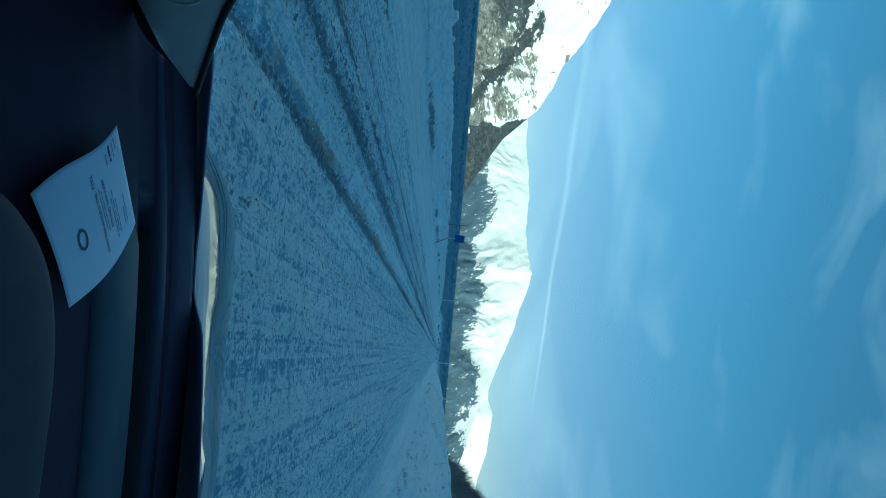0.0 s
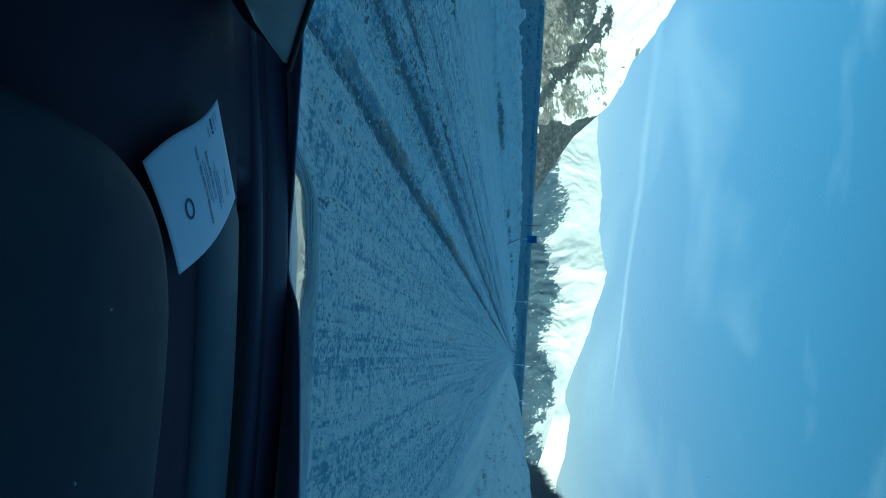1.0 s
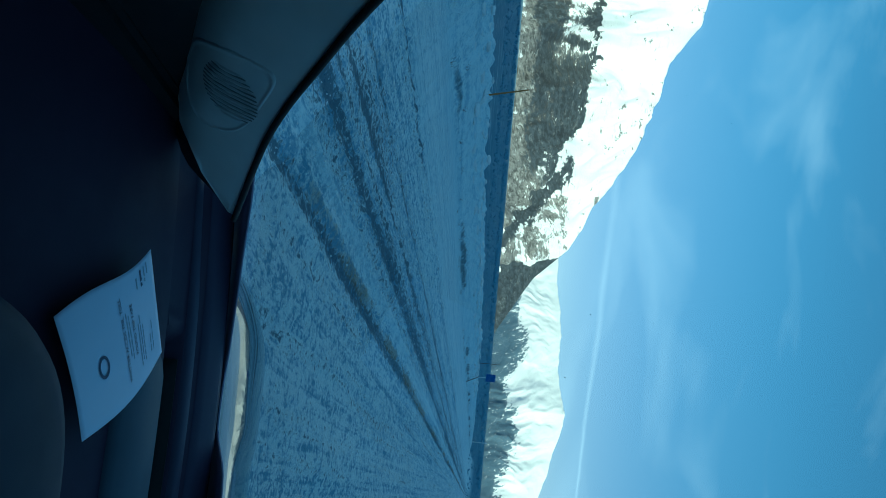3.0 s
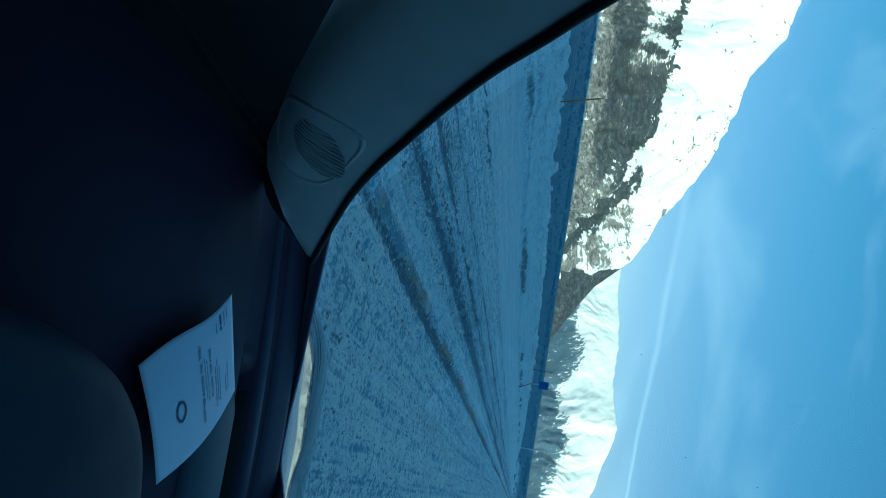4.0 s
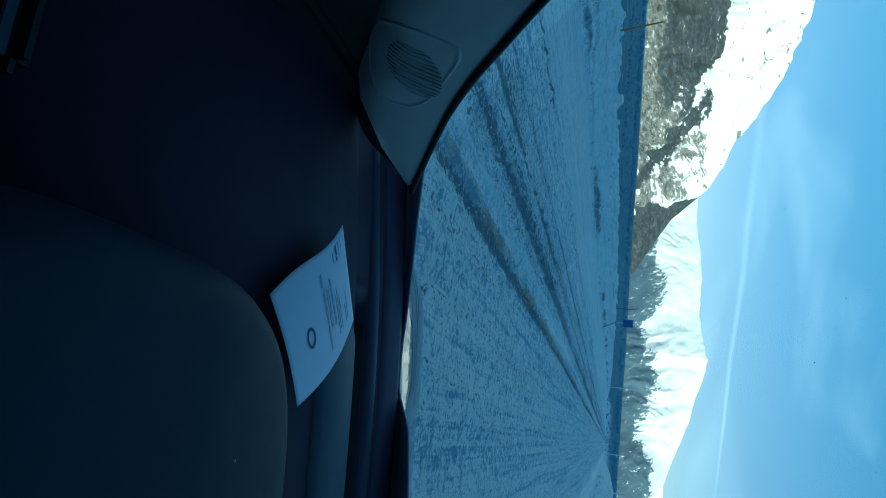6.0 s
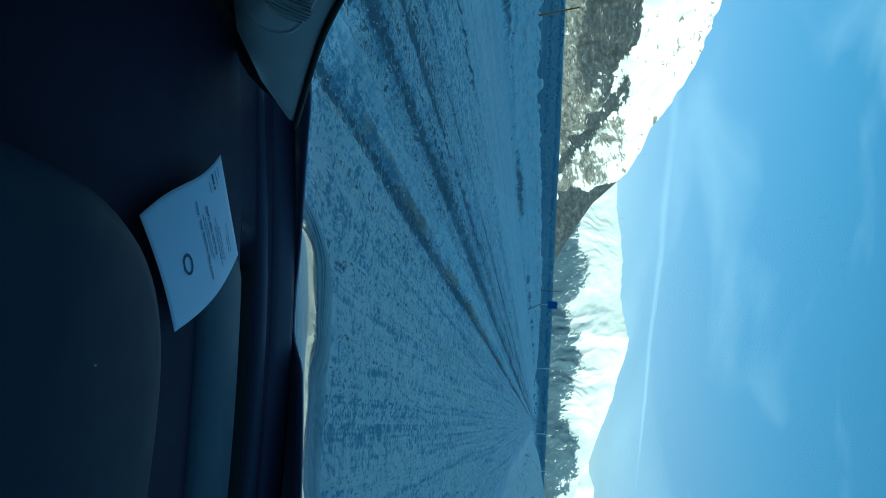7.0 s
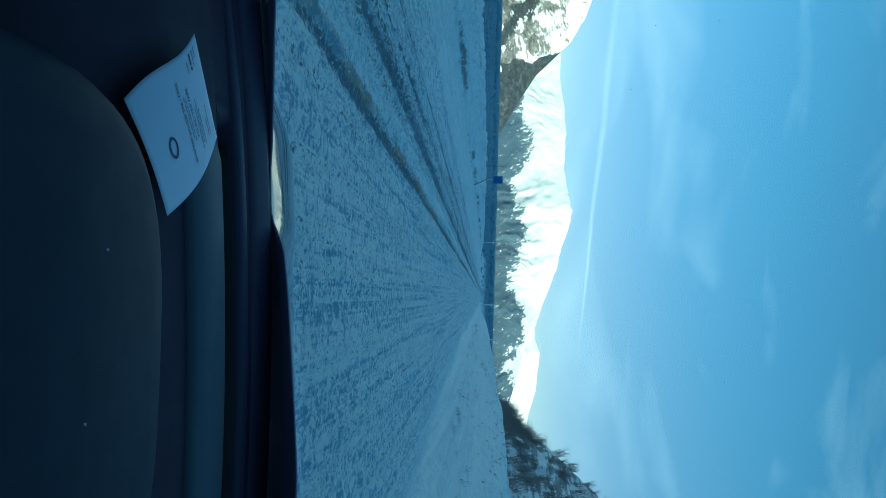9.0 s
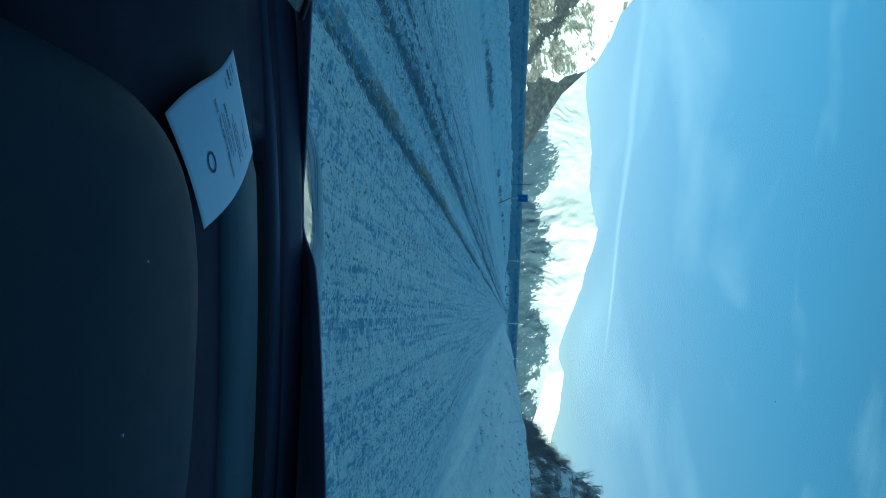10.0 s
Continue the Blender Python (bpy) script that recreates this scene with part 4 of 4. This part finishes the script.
hill = bpy.data.objects["hill_right"]
kinds = []
for i in range(4):
    s_ob = new("shrub")
    part("branches", shrub_mesh(100 + i, 1.0, 16), TWIG, s_ob)
    tagged(s_ob, "leafless dark brown shrub on the snowy hillside", "shrub", "shrubs on the hill")
    kinds.append(s_ob)
rng = random.Random(5)
hv = hill.data.vertices
spots = []
for i, v in enumerate(hv):
    az = math.degrees(math.atan2(v.co.x, v.co.y))
    if 7.5 < az < 18 and v.co.z > 2:
        spots.append(v.co.copy())
chosen = [(c, rng.uniform(2.0, 4.6)) for c in rng.sample(spots, 240)]
# a thick stand at the foot of the slope, where it meets the skyline
low = sorted((c for c in spots if 8.2 < math.degrees(math.atan2(c.x, c.y)) < 10.4), key=lambda c: -c.z)[:160]
chosen += [(c, rng.uniform(3.0, 5.2)) for c in rng.sample(low, 36)]
low = [c for c in spots if 8.3 < math.degrees(math.atan2(c.x, c.y)) < 9.9 and c.z < 9]
chosen += [(c, rng.uniform(4.5, 7.0)) for c in rng.sample(low, min(14, len(low)))]
for n, (c, h) in enumerate(chosen):
    m = Matrix.Translation(c) @ Matrix.Rotation(rng.uniform(0, 6.28), 4, "Z") @ Matrix.Scale(h, 4)
    if n < 4:
        kinds[n].matrix_basis = m
    else:
        o = copy_thing(kinds[n % 4], Matrix())
        o.matrix_basis = m


# ---- loose snow and dry grass ----
def crumbs(count, seed):
    """Crumbs of ploughed and tyre-thrown snow on the road, joined because nobody could count them."""
    rng = random.Random(seed)
    vs, fs = [], []
    for _ in range(count):
        y = 4.2 + 34 * rng.random() ** 1.7
        x = rng.choice((rng.gauss(-2.75, 0.35), rng.gauss(-3.6, 0.6), rng.uniform(-5.6, 3.2), rng.gauss(-5.7, 0.15), rng.gauss(3.1, 0.5)))
        r = rng.uniform(0.005, 0.012) * (1.6 if rng.random() < 0.08 else 1.0)
        z = ground_height(x, y)
        k = len(vs)
        for dx, dy, dz in ((1, 0, 0), (0, 1, 0), (-1, 0, 0), (0, -1, 0), (0, 0, 1), (0, 0, -0.4)):
            q = rng.uniform(0.7, 1.35) * r
            vs.append((x + dx * q, y + dy * q, z + (dz * q if dz else rng.uniform(0, 0.4) * r)))
        for a, b in ((0, 1), (1, 2), (2, 3), (3, 0)):
            fs += [(k + a, k + b, k + 4), (k + b, k + a, k + 5)]
    me = mesh_from("snow_crumbs", vs, fs, CRUMB, False)
    tagged(new("snow_crumbs", me), "loose crumbs of snow scattered over the road", "snow", kind="stuff")


CRUMB = Mat("loose_snow", (0.88, 0.89, 0.90), 0.8).m
crumbs(3000, 21)


def tufts(count, seed):
    """Dry grass and twigs sticking out of the verges."""
    rng = random.Random(seed)
    bm = bmesh.new()
    for n in range(count):
        if n % 5:
            y = rng.uniform(14, 120)
            x = right_foot(y) + rng.uniform(0.8, 6.0)
        else:
            y = rng.uniform(16, 130)
            x = bank_foot(y) + rng.uniform(-0.6, 0.5)
        z = ground_height(x, y)
        for _ in range(7):
            h = rng.uniform(0.05, 0.17)
            a = rng.uniform(0, 6.28)
            base = Vector((x + rng.uniform(-0.12, 0.12), y + rng.uniform(-0.12, 0.12), z - 0.03))
            rod(bm, base, base + Vector((math.cos(a) * h * 0.5, math.sin(a) * h * 0.5, h)), 0.007, 0.003, 3)
    me = bpy.data.meshes.new("grass_tufts")
    bm.to_mesh(me)
    bm.free()
    me.materials.append(TWIG)
    tagged(new("grass_tufts", me), "dry brown grass sticking out of the snow banks", "grass", kind="stuff")


tufts(420, 33)


def valley_scrub(count, seed):
    """Low bushes over the valley floor and bare trees along its far edge, too many to count."""
    rng = random.Random(seed)
    vs, fs = [], []
    for n in range(count):
        far_edge = n % 3 == 0
        d = rng.uniform(760, 900) if far_edge else 160 + 600 * rng.random()
        a = radians(rng.uniform(-46, 8))
        x, y = d * math.sin(a), d * math.cos(a)
        if bank_foot(y) - x < 7 and not far_edge and d < 330:
            continue
        h = rng.uniform(1.5, 4.5) if far_edge else rng.uniform(0.2, 0.7) * (1 + d / 400)
        z = ground_height(x, y) - 0.1
        for _ in range(3):
            k = len(vs)
            px, py = x + rng.uniform(-0.6, 0.6) * h, y + rng.uniform(-0.4, 0.4) * h
            w, q = rng.uniform(0.18, 0.45) * h, rng.uniform(0.6, 1.1) * h
            for i in range(5):
                t = 2 * math.pi * i / 5
                vs.append((px + 0.3 * w * math.cos(t), py + 0.3 * w * math.sin(t), z))
            for i in range(5):
                t = 2 * math.pi * (i + 0.4) / 5
                e = rng.uniform(0.6, 1.2)
                vs.append((px + w * e * math.cos(t), py + w * e * math.sin(t), z + q * rng.uniform(0.4, 0.7)))
            vs.append((px + rng.uniform(-0.2, 0.2) * w, py, z + q))
            for i in range(5):
                j = (i + 1) % 5
                fs += [(k + i, k + j, k + 5 + j), (k + i, k + 5 + j, k + 5 + i), (k + 5 + i, k + 5 + j, k + 10)]
    me = mesh_from("valley_scrub", vs, fs, SHADED_SCRUB, False)
    tagged(new("valley_scrub", me), "leafless scrub on the snowy valley floor, coloured with its blue shade", "scrub", kind="stuff")


valley_scrub(1700, 71)

# crumbs of dust on the dashboard
for x, y, z in ((-0.335, 0.50, -0.51), (0.02, 0.62, -0.366), (0.17, 0.60, -0.366), (-0.10, 1.16, -0.412)):
    speck = part("speck", box((0.0022, 0.0018, 0.0014), (x, y, H + z + 0.002)), PAPER, car, "pale speck of dust")


def lumps(count, seed):
    """Lumps of thrown snow along the top of the bank."""
    rng = random.Random(seed)
    vs, fs = [], []
    ico = bmesh.new()
    bmesh.ops.create_icosphere(ico, subdivisions=2, radius=1.0)
    shape = [v.co.copy() for v in ico.verts]
    tris = [[v.index for v in f.verts] for f in ico.faces]
    ico.free()
    for n in range(count):
        y = 9 + 110 * rng.random() ** 1.5
        x = bank_foot(y) - rng.uniform(1.2, 3.6)
        r = rng.uniform(0.04, 0.14) * (1 + y / 140)
        z = ground_height(x, y)
        k = len(vs)
        o = Vector((rng.random() * 50, rng.random() * 50, 0))
        for c in shape:
            q = 1 + 0.7 * noise.noise(c * 1.3 + o) + 0.45 * noise.noise(c * 3.1 + o)
            vs.append((x + c.x * r * q * 1.5, y + c.y * r * q * 1.3, z + 0.02 + c.z * r * q * 0.62))
        fs += [[k + i for i in t] for t in tris]
    me = mesh_from("snow_lumps", vs, fs, CRUMB)
    tagged(new("snow_lumps", me), "lumps of ploughed snow on the bank beside the road", "snow", kind="stuff")


lumps(360, 8)


def dust(count, seed):
    """Specks of dirt on the windscreen."""
    rng = random.Random(seed)
    bm = bmesh.new()
    for _ in range(count):
        x, u = rng.uniform(-0.33, 0.40), rng.uniform(0.25, 1.1)
        r = rng.uniform(0.00018, 0.0004)
        bmesh.ops.create_icosphere(bm, subdivisions=1, radius=r, matrix=Matrix.Translation(screen_point(x, u) + Vector((0, 0.004, 0.004))))
    tagged(part("dust_specks", bm, BLACK_PLASTIC, car, "specks of dirt on the windscreen"), kind="stuff")


dust(50, 12)
